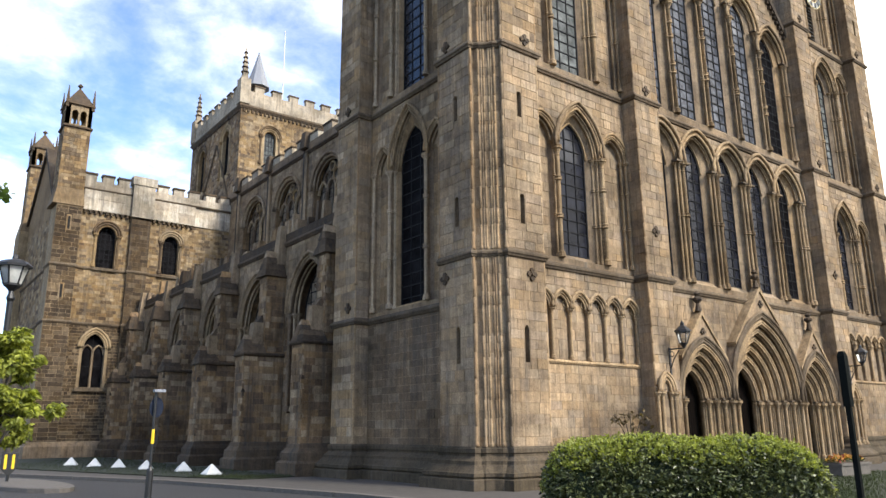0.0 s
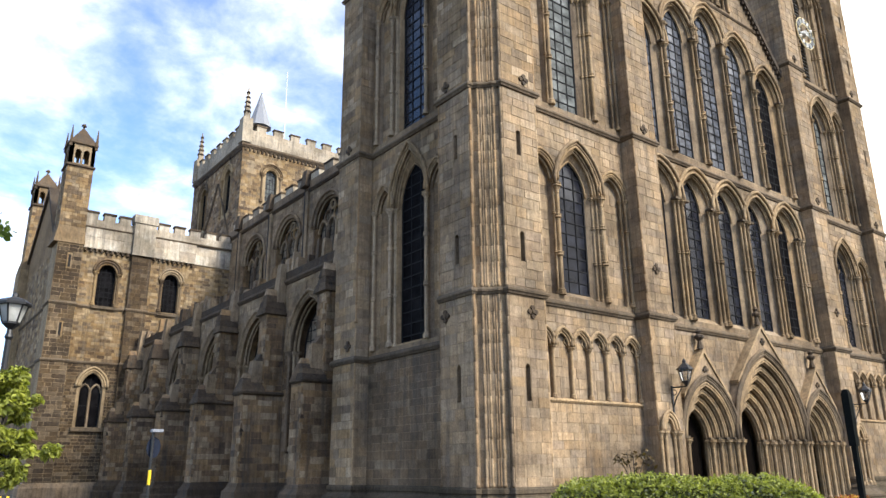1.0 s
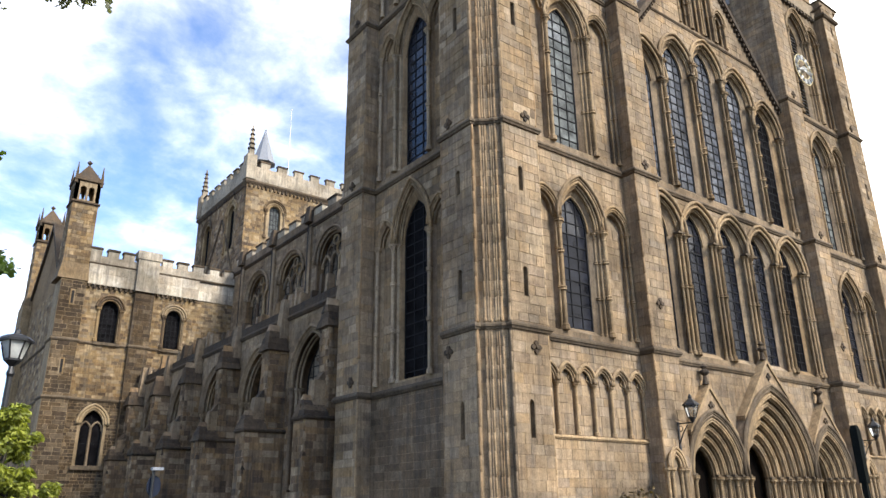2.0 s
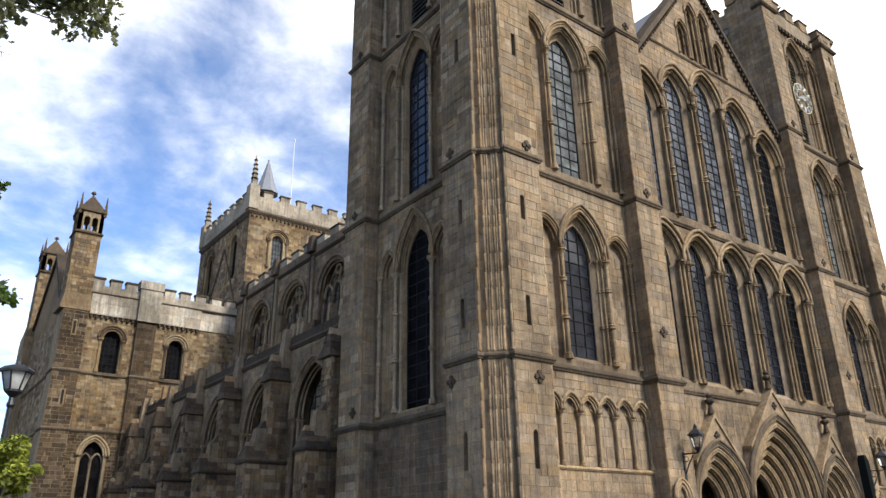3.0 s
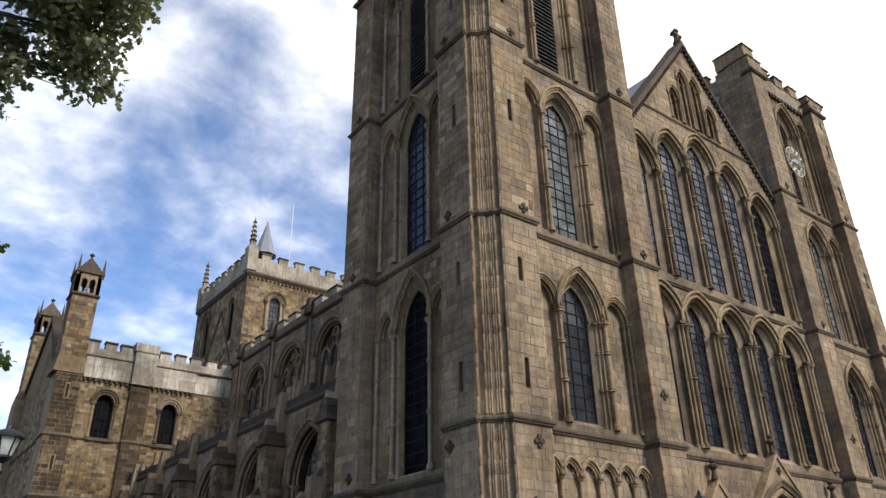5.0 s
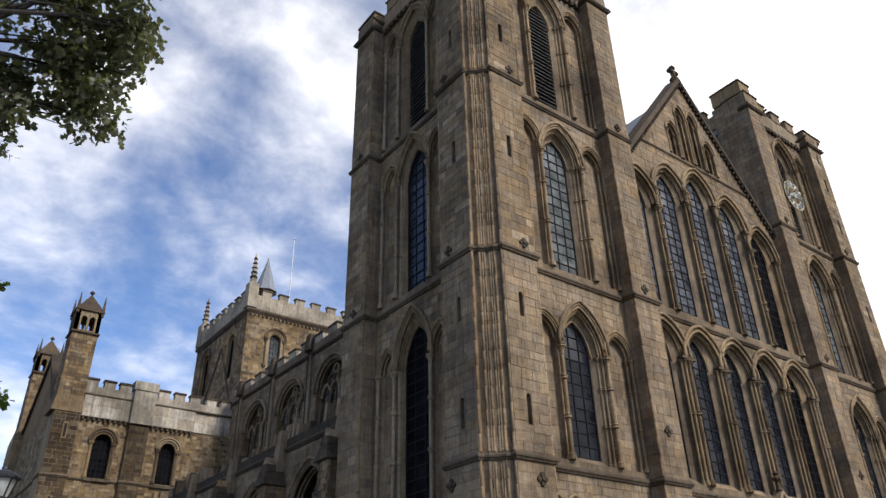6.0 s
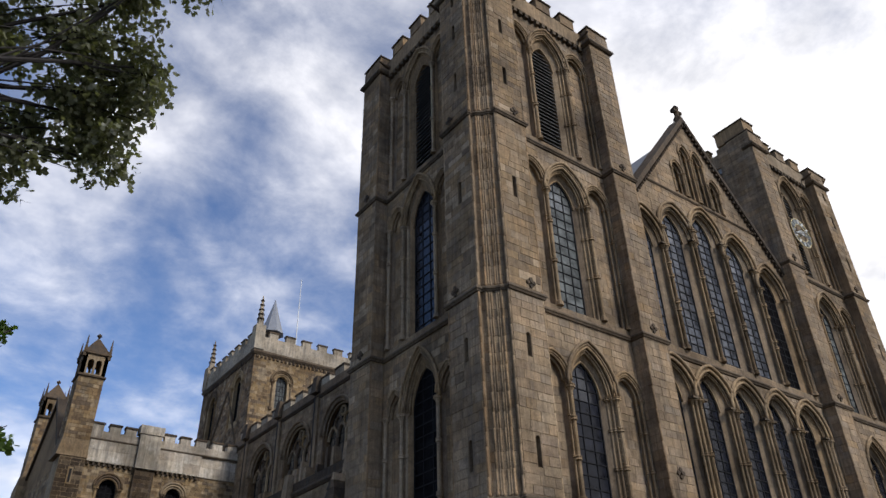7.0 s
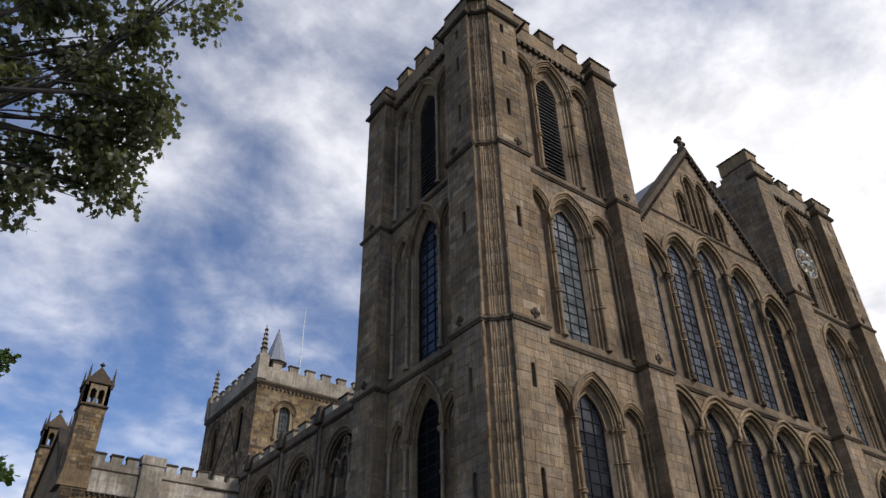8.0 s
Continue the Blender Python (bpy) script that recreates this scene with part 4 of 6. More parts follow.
for uc, a, h, apex, lo, hi, orders, door, deep in PORTALS:
    hole = (uc, a, 0.02, ZS, h)
    door_label = "deeply moulded pointed stone doorway under a gable"
    p = part("portal", Shape(), stone_warm, front, door_label)
    FP = face_x(0.3)
    left = [(u, v) for u, v in arc(uc, a, ZS, h, 0.24) if u < uc - a * 0.82]
    foot_u, foot_z = left[-1]
    foot_z += 0.1
    loops = [[(lo, 0.0), (hi, 0.0), (hi, ZS + 0.1)] + [(2 * uc - u, v) for u, v in left] + [(2 * uc - foot_u, foot_z), (uc, apex), (foot_u, foot_z)] + left[::-1] + [(lo, ZS + 0.1)], outline(hole)]
    s, flat = Shape(), [q for loop in loops for q in loop]
    s.add([FP(u, v, 0) for u, v in flat], tessellate_polygon([[Vector((u, v, 0)) for u, v in loop] for loop in loops]))
    for loop in loops:
        n = len(loop)
        s.add([FP(u, v, 0) for u, v in loop] + [FP(u, v, -0.36) for u, v in loop], [(i, (i + 1) % n, n + (i + 1) % n, n + i) for i in range(n)])
    part("gable_wall", s, stone_warm, p)
    g = Shape()
    for side in (-1, 1):
        e = uc + side * (uc - foot_u + 0.05)
        eave = foot_z
        q = [(uc, apex - 0.02), (e, eave - 0.02), (e, eave + 0.12), (uc, apex + 0.16)]
        g.add([FP(u, v, d) for d in (0.07, -0.37) for u, v in q], [(0, 1, 2, 3), (4, 5, 6, 7), (0, 1, 5, 4), (1, 2, 6, 5), (2, 3, 7, 6), (3, 0, 4, 7)])
    part("gable_coping", g, stone_moulded, p)
    part("finial", Shape().lathe([(0.16, apex + 0.15), (0.1, apex + 0.35), (0.07, apex + 0.5), (0.2, apex + 0.62), (0.2, apex + 0.7), (0.08, apex + 0.78), (0.15, apex + 0.88), (0.03, apex + 1.0)], uc, 0.4, 7), stone_dark, p)
    ornament(FP, uc, apex - 0.72 if orders == 4 else apex - 0.62, 0.0, front, 0.17)
    part("arch", moulding(FP, hole, [(0.2, 0.06, 0.08), (0.1, 0.03, 0.05), (0.0, 0.0, 0.07)]), stone_band, p, smooth=True)
    step_a, step_d = (a - door) / orders, deep / orders
    for k in range(orders):
        ak, dk = a - (k + 1) * step_a, -0.05 - k * step_d
        hk = h * (ak / a) ** 0.85
        ring = (uc, ak, 0.02, ZS, hk)
        prev = a - k * step_a
        part("arch_order", panel(FP, uc - prev - 0.1, uc + prev + 0.1, 0.0, ZS, [ring], step_d + 0.02, dk, outer=outline((uc, prev + 0.06, 0.0, ZS, h * (prev / a) ** 0.85 + 0.06))), stone_moulded, p)
        part("arch", moulding(FP, ring, [(0.14, dk + 0.02, 0.06), (0.05, dk, 0.05), (0.0, dk - 0.1, 0.05)]), stone_moulded, p, smooth=True)
        for side in (-1, 1):
            shaft(FP, uc + side * (ak + 0.13), dk + 0.09, 0.25, ZS + 0.02, 0.075, p, rings=())
            shaft(FP, uc + side * (ak + 0.01), dk - 0.1, 0.25, ZS + 0.02, 0.05, p, rings=())
            x0, x1 = sorted((uc + side * (ak - 0.02), uc + side * (prev + 0.02)))
            part("impost", Shape().box(x0, x1, 0.3 - dk - 0.12, 0.3 - dk + step_d, ZS - 0.02, ZS + 0.1), stone_band, p)
    d_end = -0.3 - orders * step_d
    s, planks = Shape(), 10
    q = outline((uc, door, 0.02, ZS, h * (door / a) ** 0.85))
    # added leaf, coloured as the unlit inside of the open doorway
    leaf = part("door", Shape().add([FP(u, v, d_end + 0.02) for u, v in q] + [FP(u, v, d_end - 0.06) for u, v in q], [tuple(range(len(q)))]), doorway_dark, p, "near-black plank leaf painting the open doorway's dark inside")
    for i in range(planks):
        u = uc - door + (i + 0.5) * 2 * door / planks
        part("plank", Shape().add([FP(u + e * door / planks * 0.94, v, d_end + c) for c in (0.02, 0.05) for e, v in ((-1, 0.06), (1, 0.06), (1, ZS + 0.3), (-1, ZS + 0.3))], [(4, 5, 6, 7), (0, 1, 5, 4), (1, 2, 6, 5), (2, 3, 7, 6), (3, 0, 4, 7)]), doorway_dark, leaf)
part("door_step", Shape().box(9.7, FRONT - 9.7, -0.9, 0.5, -0.1, 0.14), paving, front)
# small niches on the inner piers beside the portals
for uc in (8.55, FRONT - 8.55):
    F0 = face_x(0.0)
    hole = (uc, 0.26, 1.0, 3.1, 0.45)
    part("arch", moulding(F0, hole, [(0.24, 0.14, 0.06), (0.12, 0.12, 0.07), (0.0, 0.1, 0.05)]), stone_moulded, front, smooth=True)
    for side in (-1, 1):
        for off, d in ((0.12, 0.16), (0.3, 0.1), (0.0, 0.08)):
            shaft(F0, uc + side * (0.26 + off), d, 0.9, 3.1, 0.065, front, rings=())

# clock on the far tower
CK = (26.6, 0.5, 27.1)
s = Shape()


def ring(s, r, w, y, n=40, th=0.03):
    vs = [(CK[0] + rr * math.cos(2 * math.pi * i / n), yy, CK[2] + rr * math.sin(2 * math.pi * i / n)) for yy in (y, y - th) for rr in (r - w, r + w) for i in range(n)]
    fs = []
    for i in range(n):
        j = (i + 1) % n
        fs += [(2 * n + i, 2 * n + j, 3 * n + j, 3 * n + i), (n + i, n + j, 3 * n + j, 3 * n + i), (i, j, 2 * n + j, 2 * n + i)]
    s.add(vs, fs)


clock = thing("clock", (CK[0], 0.5, CK[2]), "gilded skeleton clock dial on a tower window", "clock")
s = Shape()
ring(s, 0.84, 0.17, CK[1] + 0.03)
part("dial", s, black_paint, clock, "open black dial ring")
for r, w in ((1.04, 0.018), (0.64, 0.018)):
    s = Shape()
    ring(s, r, w, CK[1])
    part("dial_ring", s, gilt, clock)
for i in range(12):
    a = i * math.pi / 6
    part("hour_mark", Shape().tube([(CK[0] + r * math.sin(a), CK[1] - 0.02, CK[2] + r * math.cos(a)) for r in (0.7, 1.0)], 0.075, 4), white_paint, clock)
for a, l in ((1.9, 0.6), (4.4, 0.8)):
    part("pointer", Shape().tube([(CK[0] - 0.2 * math.sin(a), CK[1] - 0.07, CK[2] - 0.2 * math.cos(a)), (CK[0] + l * math.sin(a), CK[1] - 0.07, CK[2] + l * math.cos(a))], [0.11, 0.06], 4), white_paint, clock)
for i in range(4):
    a = i * math.pi / 2 + math.pi / 4
    part("stay", Shape().tube([(CK[0] + 1.0 * math.cos(a), CK[1], CK[2] + 1.0 * math.sin(a)), (CK[0] + 1.0 * math.cos(a), 0.75, CK[2] + 1.0 * math.sin(a))], 0.03, 4), iron, clock)
part("hub", Shape().tube([(CK[0], CK[1] - 0.1, CK[2]), (CK[0], CK[1] + 0.2, CK[2])], 0.2, 10), white_paint, clock)

# ---- nave: aisle wall with its buttresses, clerestory above ----
stone_cl = stone("grey_clerestory_stone", [(0.28, 0.215, 0.145), (0.34, 0.268, 0.182), (0.24, 0.188, 0.135), (0.39, 0.315, 0.225)], (0.45, 0.44, 0.42), 0.44, relief=0.02)
nave = thing("nave", (8, 27, 0), "soot-darkened stone nave with buttressed aisle and traceried clerestory", "church wing")
FA, FC = face_y(1.2), face_y(8.0)
BAYS = [10.9 + 6.2 * i for i in range(6)]
END = 43.4
aisle_holes = [(b + 3.72, 1.98, 2.6, 7.5, 2.5) for b in BAYS[:5]]
wall = part("aisle_wall", panel(FA, 9.95, END, 0.0, 11.3, aisle_holes, 0.9), stone_sooty, nave)
for z0, z1, mat in ((1.2, 8.2, stone_sooty), (8.2, 11.2, stone_cl)):
    tagged(part("rubble_facing", stones(FA, courses(9.95, END, z0, z1, aisle_holes, 0.3, (0.3, 0.8), 0.15, 201), 0.014, (0.004, 0.03), 202), mat, wall), kind="stuff")
for hole in aisle_holes:
    part("arch", moulding(FA, hole, [(0.28, 0.1, 0.1), (0.14, 0.03, 0.08), (0.0, 0.0, 0.08), (-0.14, -0.2, 0.07), (-0.2, -0.36, 0.07)], 6), stone_cl, nave, smooth=True)
    for off, d, r in ((0.02, 0.0, 0.09), (-0.13, -0.2, 0.08), (-0.2, -0.36, 0.08)):
        for side in (-1, 1):
            shaft(FA, hole[0] + side * (hole[1] + off), d, 2.7, 7.5, r, nave, stone_cl, ())
    win = window(FA, (hole[0], 1.7, 3.0, 7.5, 2.2), -0.72, 6, 0.5, nave, glass_buff, piece=False)
    mull = Shape()
    for k in (-1, 1):
        mull.tube([FA(hole[0] + k * 0.5, 3.0, -0.62), FA(hole[0] + k * 0.5, 7.3, -0.62), FA(hole[0] + k * 0.2, 8.3, -0.62), FA(hole[0] - k * 0.6, 8.8, -0.62)], 0.08, 5)
    part("tracery", mull, stone_sooty, win)
string([(1.2, END), (1.2, 9.95)], 11.2, nave, stone_dark, 0.16, 0.34)
part("aisle_parapet", Shape().box(1.15, 1.6, 9.95, END, 11.3, 11.75), stone_dark, nave)
rng = random.Random(205)
y = 12.0
while y < END - 0.6:
    w, hgt = rng.uniform(0.25, 0.7), rng.uniform(0.15, 1.05)
    if rng.random() < 0.75:
        part("parapet_stone", Shape().hexa([(1.12, y), (1.62, y + 0.03), (1.6, y + w), (1.14, y + w - 0.04)], 11.75, 11.75 + hgt, [(1.18, y + 0.05), (1.56, y + 0.06), (1.56, y + w - 0.08), (1.2, y + w - 0.05)]), rng.choice((stone_dark, stone_sooty, stone_cl)), nave)
    y += w + rng.uniform(0.02, 0.35)
part("plinth", Shape().band([(1.2, END), (1.2, 9.95)], [(-0.05, 1.32), (0.06, 1.25), (0.1, 1.1), (0.28, 0.9), (0.28, 0.6), (0.4, 0.5), (0.4, -0.2), (-0.05, -0.2)]), stone_dark, nave)
part("aisle_roof", Shape().add([(1.6, 9.95, 11.4), (8.1, 9.95, 13.6), (8.1, END, 13.6), (1.6, END, 11.4), (1.6, 9.95, 11.2), (8.1, 9.95, 13.4), (8.1, END, 13.4), (1.6, END, 11.2)], [(0, 1, 2, 3), (4, 5, 6, 7), (0, 1, 5, 4), (1, 2, 6, 5), (2, 3, 7, 6), (3, 0, 4, 7)]), roof_lead, nave)


def buttress(y, seed):
    """A stepped buttress: deep foot, weathered offset, shallower head with a steep cap."""
    rng = random.Random(seed)
    w, foot, top, e = 1.05, -0.85, 0.15, 0.1
    b = part("buttress", Shape().box(foot, 1.2, y, y + w, 0.0, 5.45).box(top, 1.2, y + e, y + w - e, 5.45, 9.5), stone_sooty, nave)
    for z0, z1, x0 in ((1.25, 5.4, foot), (5.6, 9.45, top)):
        inset = 0.0 if x0 == foot else e
        side = courses(x0, 1.15, z0, z1, (), 0.3, (0.3, 0.75), 0, seed)
        if x0 == foot:
            single_stones(side, b, True, y, seed, stone_sooty)
        else:
            tagged(part("rubble_facing", stones(face_x(y + inset), side, 0.016, (0.004, 0.05), seed), stone_sooty, b), kind="stuff")
        front_rects = courses(y + inset, y + w - inset, z0, z1, (), 0.3, (0.3, 0.75), 0, seed + 1)
        tagged(part("rubble_facing", stones(face_y(x0), front_rects, 0.016, (0.004, 0.05), seed), stone_sooty, b), kind="stuff")

    def saddle(x0, x1, ya, yb, z0, z1, mats):
        """A worn saddle-back roof whose ridge runs out from the wall, laid in overlapping courses."""
        n, mid = 4, (ya + yb) / 2
        for k in range(n):
            za, zb = z0 + k * (z1 - z0) / n, z0 + (k + 1) * (z1 - z0) / n
            for side in (-1, 1):
                half = (yb - ya) / 2
                e0, e1 = half * (1 - k / n) + 0.05, half * (1 - (k + 1) / n) + 0.015
                xa = x0 + 0.06 * k + rng.uniform(-0.04, 0.04)
                q0 = [(xa, mid + side * e0), (x1, mid + side * e0), (x1, mid), (xa, mid)]
                q1 = [(xa + 0.05, mid + side * e1), (x1, mid + side * e1), (x1, mid), (xa + 0.05, mid)]
                part("cap_stone", Shape().hexa(q0[::side], za, zb + 0.015, q1[::side]), mats[k], b)
    saddle(foot - 0.1, top + 0.05, y - 0.06, y + w + 0.06, 5.5, 6.4, (stone_dark, stone_dark, stone_dark, stone_sooty))
    saddle(top - 0.16, 1.1, y - 0.04, y + w + 0.04, 9.42, 10.8, (stone_dark, stone_dark, stone_dark, stone_sooty))
    # what is left of the carved pedestal on the lower cap
    px = -0.4 + rng.uniform(-0.06, 0.06)
    part("pedestal", Shape().hexa([(px, y + 0.2), (top, y + 0.2), (top, y + 0.85), (px, y + 0.85)], 5.9, 6.95 + rng.uniform(-0.1, 0.15), [(px + 0.06, y + 0.24), (top, y + 0.22), (top, y + 0.8), (px + 0.1, y + 0.78)]), stone_cl, b)
    part("pedestal", Shape().hexa([(px + 0.12, y + 0.27), (top, y + 0.27), (top, y + 0.78), (px + 0.1, y + 0.78)], 6.9, 7.4, [(top - 0.1, y + 0.34), (top, y + 0.34), (top, y + 0.72), (top - 0.1, y + 0.72)]), stone_dark, b)
    for x0, z, inset, out in ((foot, 5.42, 0.0, 0.13), (top, 9.45, e, 0.09)):
        string([(1.2, y + w - inset), (x0, y + w - inset), (x0, y + inset), (1.2, y + inset)], z, b, stone_dark, out, 0.2)
    part("head", Shape().hexa([(0.7, y + 0.2), (1.2, y + 0.2), (1.2, y + w - 0.2), (0.7, y + w - 0.2)], 10.1, 11.9 + rng.uniform(-0.2, 0.5), [(0.9, y + 0.32), (1.2, y + 0.28), (1.2, y + w - 0.28), (0.86, y + w - 0.36)]), stone_cl, b)
    part("plinth", Shape().band([(1.2, y + w), (foot, y + w), (foot, y), (1.2, y)], [(-0.05, 1.32), (0.06, 1.25), (0.1, 1.1), (0.26, 0.9), (0.26, 0.6), (0.38, 0.5), (0.38, -0.2), (-0.05, -0.2)]), stone_dark, b)
    # worn, broken stones up the outer edges
    for i in range(22):
        z = rng.uniform(1.5, 9.2)
        x, cy = (foot if z < 5.3 else top), y + (0.02 if z < 5.3 else e + 0.02)
        a, c, h = rng.uniform(0.04, 0.1), rng.uniform(0.02, 0.05), rng.uniform(0.12, 0.34)
        q = [(x - a, cy - c), (x + a, cy - c * rng.uniform(0.7, 1.2)), (x + a, cy + c), (x - a * rng.uniform(0.7, 1.2), cy + c)]
        part("worn_stone", Shape().hexa(q, z, z + h, [(x + (px - x) * rng.uniform(0.5, 0.95), cy + (py - cy) * rng.uniform(0.5, 0.95)) for px, py in q]), rng.choice((stone_dark, stone_sooty, stone_sooty, stone_cl)), b)


for i, y in enumerate(BAYS):
    buttress(y, 210 + 3 * i)

cl_holes = [(y, 2.0, 14.3, 18.3, 1.95) for y in (13.4, 19.6, 25.8, 32.0, 38.2)]
wall = part("clerestory_wall", panel(FC, 9.95, 44.0, 11.0, 21.5, cl_holes, 0.9), stone_sooty, nave)
tagged(part("rubble_facing", stones(FC, courses(9.95, 43.5, 13.0, 21.4, cl_holes, 0.32, (0.35, 0.85), 0.15, 231), 0.012, (0.004, 0.025), 232), stone_cl, wall), kind="stuff")
for hole in cl_holes:
    part("arch", moulding(FC, hole, [(0.24, 0.12, 0.11), (0.08, 0.03, 0.08), (0.0, -0.02, 0.08), (-0.13, -0.2, 0.08)], 6), stone_cl, nave, smooth=True)
    u = hole[0]
    win = window(FC, (u, 1.85, 14.5, 18.3, 1.8), -0.5, 6, 0.6, nave, glass_buff, piece=False)
    tr = Shape()
    for k in (-0.62, 0.62):
        tr.tube([FC(u + k, 14.5, -0.36), FC(u + k, 18.2, -0.36)], 0.13, 5)
    for c in (-1.24, 0, 1.24):
        tr.tube([FC(p, q, -0.36) for p, q in arc(u + c, 0.6, 17.9, 0.85, 0, 5)], 0.12, 5)
    for c in (-0.62, 0.62):
        tr.tube([FC(u + c + 0.42 * math.cos(k), 18.95 + 0.42 * math.sin(k), -0.36) for k in (i * math.pi / 5 for i in range(11))], 0.08, 5)
    tr.tube([FC(u + 0.35 * math.cos(k), 19.65 + 0.32 * math.sin(k), -0.36) for k in (i * math.pi / 5 for i in range(11))], 0.08, 5)
    part("tracery", tr, stone_rubble, win, "carved stone window tracery")
string([(8.0, 44.0), (8.0, 9.95)], 21.5, nave, stone_dark, 0.2, 0.4)
part("clerestory_parapet", Shape().box(7.85, 8.3, 9.95, 44.0, 21.55, 22.15), stone_cl, nave)
y = 10.6
while y < 43:
    m = part("merlon", Shape().box(7.85, 8.3, y, y + 1.25, 22.15, 22.65), stone_pale, nave)
    part("coping", Shape().box(7.78, 8.37, y - 0.06, y + 1.31, 22.65, 22.78), stone_dark, m)
    y += 2.07
for y in (16.5, 22.7, 28.9, 35.1, 41.3):
    part("pilaster", Shape().box(7.82, 8.05, y - 0.2, y + 0.2, 13.3, 21.6), stone_cl, nave)
    part("parapet_block", Shape().hexa([(7.45, y - 0.4), (8.3, y - 0.4), (8.3, y + 0.4), (7.45, y + 0.4)], 21.7, 23.0, [(7.6, y - 0.3), (8.2, y - 0.3), (8.2, y + 0.3), (7.6, y + 0.3)]), stone_dark, nave)
    part("rainwater_pipe", Shape().tube([(7.85, y + 0.32, 13.5), (7.85, y + 0.32, 21.8)], 0.06, 6), iron, nave)
part("nave_roof", Shape().add([(8.3, 9.95, 22.0), (MID, 9.95, 23.4), (24.2, 9.95, 22.0), (8.3, 50, 22.0), (MID, 50, 23.4), (24.2, 50, 22.0)], [(0, 1, 4, 3), (1, 2, 5, 4), (0, 1, 2), (3, 4, 5)]), roof_lead, nave)
part("far_wall", Shape().box(23.6, 24.4, 9.95, 44, 11, 22.6).box(30.4, 31.3, 9.95, 44, 0, 11.7), stone_sooty, nave)
part("far_aisle_roof", Shape().add([(24.2, 9.95, 13.5), (31.2, 9.95, 11.4), (31.2, 44, 11.4), (24.2, 44, 13.5)], [(0, 1, 2, 3)]), roof_lead, nave)
part("floor", Shape().box(1.5, 31, 2.6, 62, -0.1, 0.05), paving, nave)

# ---- transept ----
trans = thing("transept", (1, 50, 0), "golden rubble-stone transept with a pale crenellated parapet", "church wing")
FT = face_x(43.6)
ROUND1, ROUND2 = (-1.83, 0.7, 14.25, 16.95, 0.7), (3.15, 0.66, 14.3, 16.95, 0.66)
LOW = (-1.95, 0.8, 5.05, 8.0, 1.15)
t_holes = [ROUND1, ROUND2, LOW]
wall = part("wall", panel(FT, -4.0, 8.4, 0.0, 20.6, t_holes, 0.8), stone_rubble, trans)
laid = courses(-4.0, 8.4, 0.6, 18.6, t_holes, 0.24, (0.22, 0.6), 0.2, 251)
picked = [r for r in laid if r[0] < 1.5 and 13.5 < r[2] < 18]
single_stones(picked, wall, True, 43.6, 252, stone_rubble)
rest = [r for r in laid if r not in picked]
# below 9.8 m: browner stone, its colour also darkened for the shadow there
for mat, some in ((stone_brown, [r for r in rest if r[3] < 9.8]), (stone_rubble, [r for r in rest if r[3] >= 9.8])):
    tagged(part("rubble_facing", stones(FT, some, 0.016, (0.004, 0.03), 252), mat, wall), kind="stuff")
for hole in (ROUND1, ROUND2):
    part("arch", moulding(FT, hole, [(0.34, 0.08, 0.09), (0.16, 0.02, 0.1), (0.0, -0.05, 0.09)], 6), stone_rubble, trans, smooth=True)
    for side in (-1, 1):
        shaft(FT, hole[0] + side * (hole[1] + 0.15), 0.03, hole[2], hole[3], 0.1, trans, stone_rubble, ())
    window(FT, hole, -0.45, 4, 0.4, trans, glass_dark, piece=False)
    part("sill", Shape().box(hole[0] - 0.95, hole[0] + 0.95, 43.4, 43.8, 14.0, 14.22), stone_band, trans)
part("arch", moulding(FT, LOW, [(0.32, 0.08, 0.1), (0.14, 0.02, 0.1), (0.0, -0.05, 0.09)], 6), stone_rubble, trans, smooth=True)
win = window(FT, LOW, -0.45, 2, 1.6, trans, glass_dark, piece=False)
tr = Shape().tube([FT(-1.95, 5.05, -0.35), FT(-1.95, 7.9, -0.35)], 0.1, 6)
for c in (-0.4, 0.4):
    tr.tube([FT(p, q, -0.35) for p, q in arc(-1.95 + c, 0.4, 7.6, 0.65, 0, 6)], 0.08, 5)
part("tracery", tr, stone_cl, win)
part("sill", Shape().box(-3.1, -0.8, 43.35, 43.8, 4.75, 5.02), stone_band, trans)
# corner pier, flat buttress
for poly, z1, u0, u1, yy, k in (([(-5.7, 43.2), (-3.9, 43.2), (-3.9, 45.4), (-5.7, 45.4)], 18.8, -5.7, -3.9, 43.2, 260), ([(-0.2, 43.2), (1.3, 43.2), (1.3, 43.7), (-0.2, 43.7)], 18.8, -0.2, 1.3, 43.2, 270)):
    pier = part("pier", Shape().hexa(poly, 0.0, z1), stone_rubble, trans)
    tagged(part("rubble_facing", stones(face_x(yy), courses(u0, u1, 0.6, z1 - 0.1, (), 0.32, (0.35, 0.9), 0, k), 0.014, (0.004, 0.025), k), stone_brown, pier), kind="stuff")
for z in (11.6, 16.9):
    slit(face_x(43.2), -4.75, z, z + 1.0, trans)
gw = part("gable_wall", Shape().hexa([(-5.5, 45.0), (-4.7, 45.0), (-4.7, 59.5), (-5.5, 59.5)], 0, 18.8).add([(x, q, z) for x in (-5.5, -4.7) for q, z in ((45.0, 18.8), (59.5, 18.8), (51.8, 25.6))], [(0, 1, 2), (3, 4, 5), (0, 2, 5, 3), (2, 1, 4, 5)]), stone_rubble, trans)
tagged(part("rubble_facing", stones(face_y(-5.5), courses(45.4, 58, 0.6, 18.6, (), 0.34, (0.35, 0.9), 0, 275), 0.014, (0.004, 0.025), 276), stone_rubble, gw), kind="stuff")
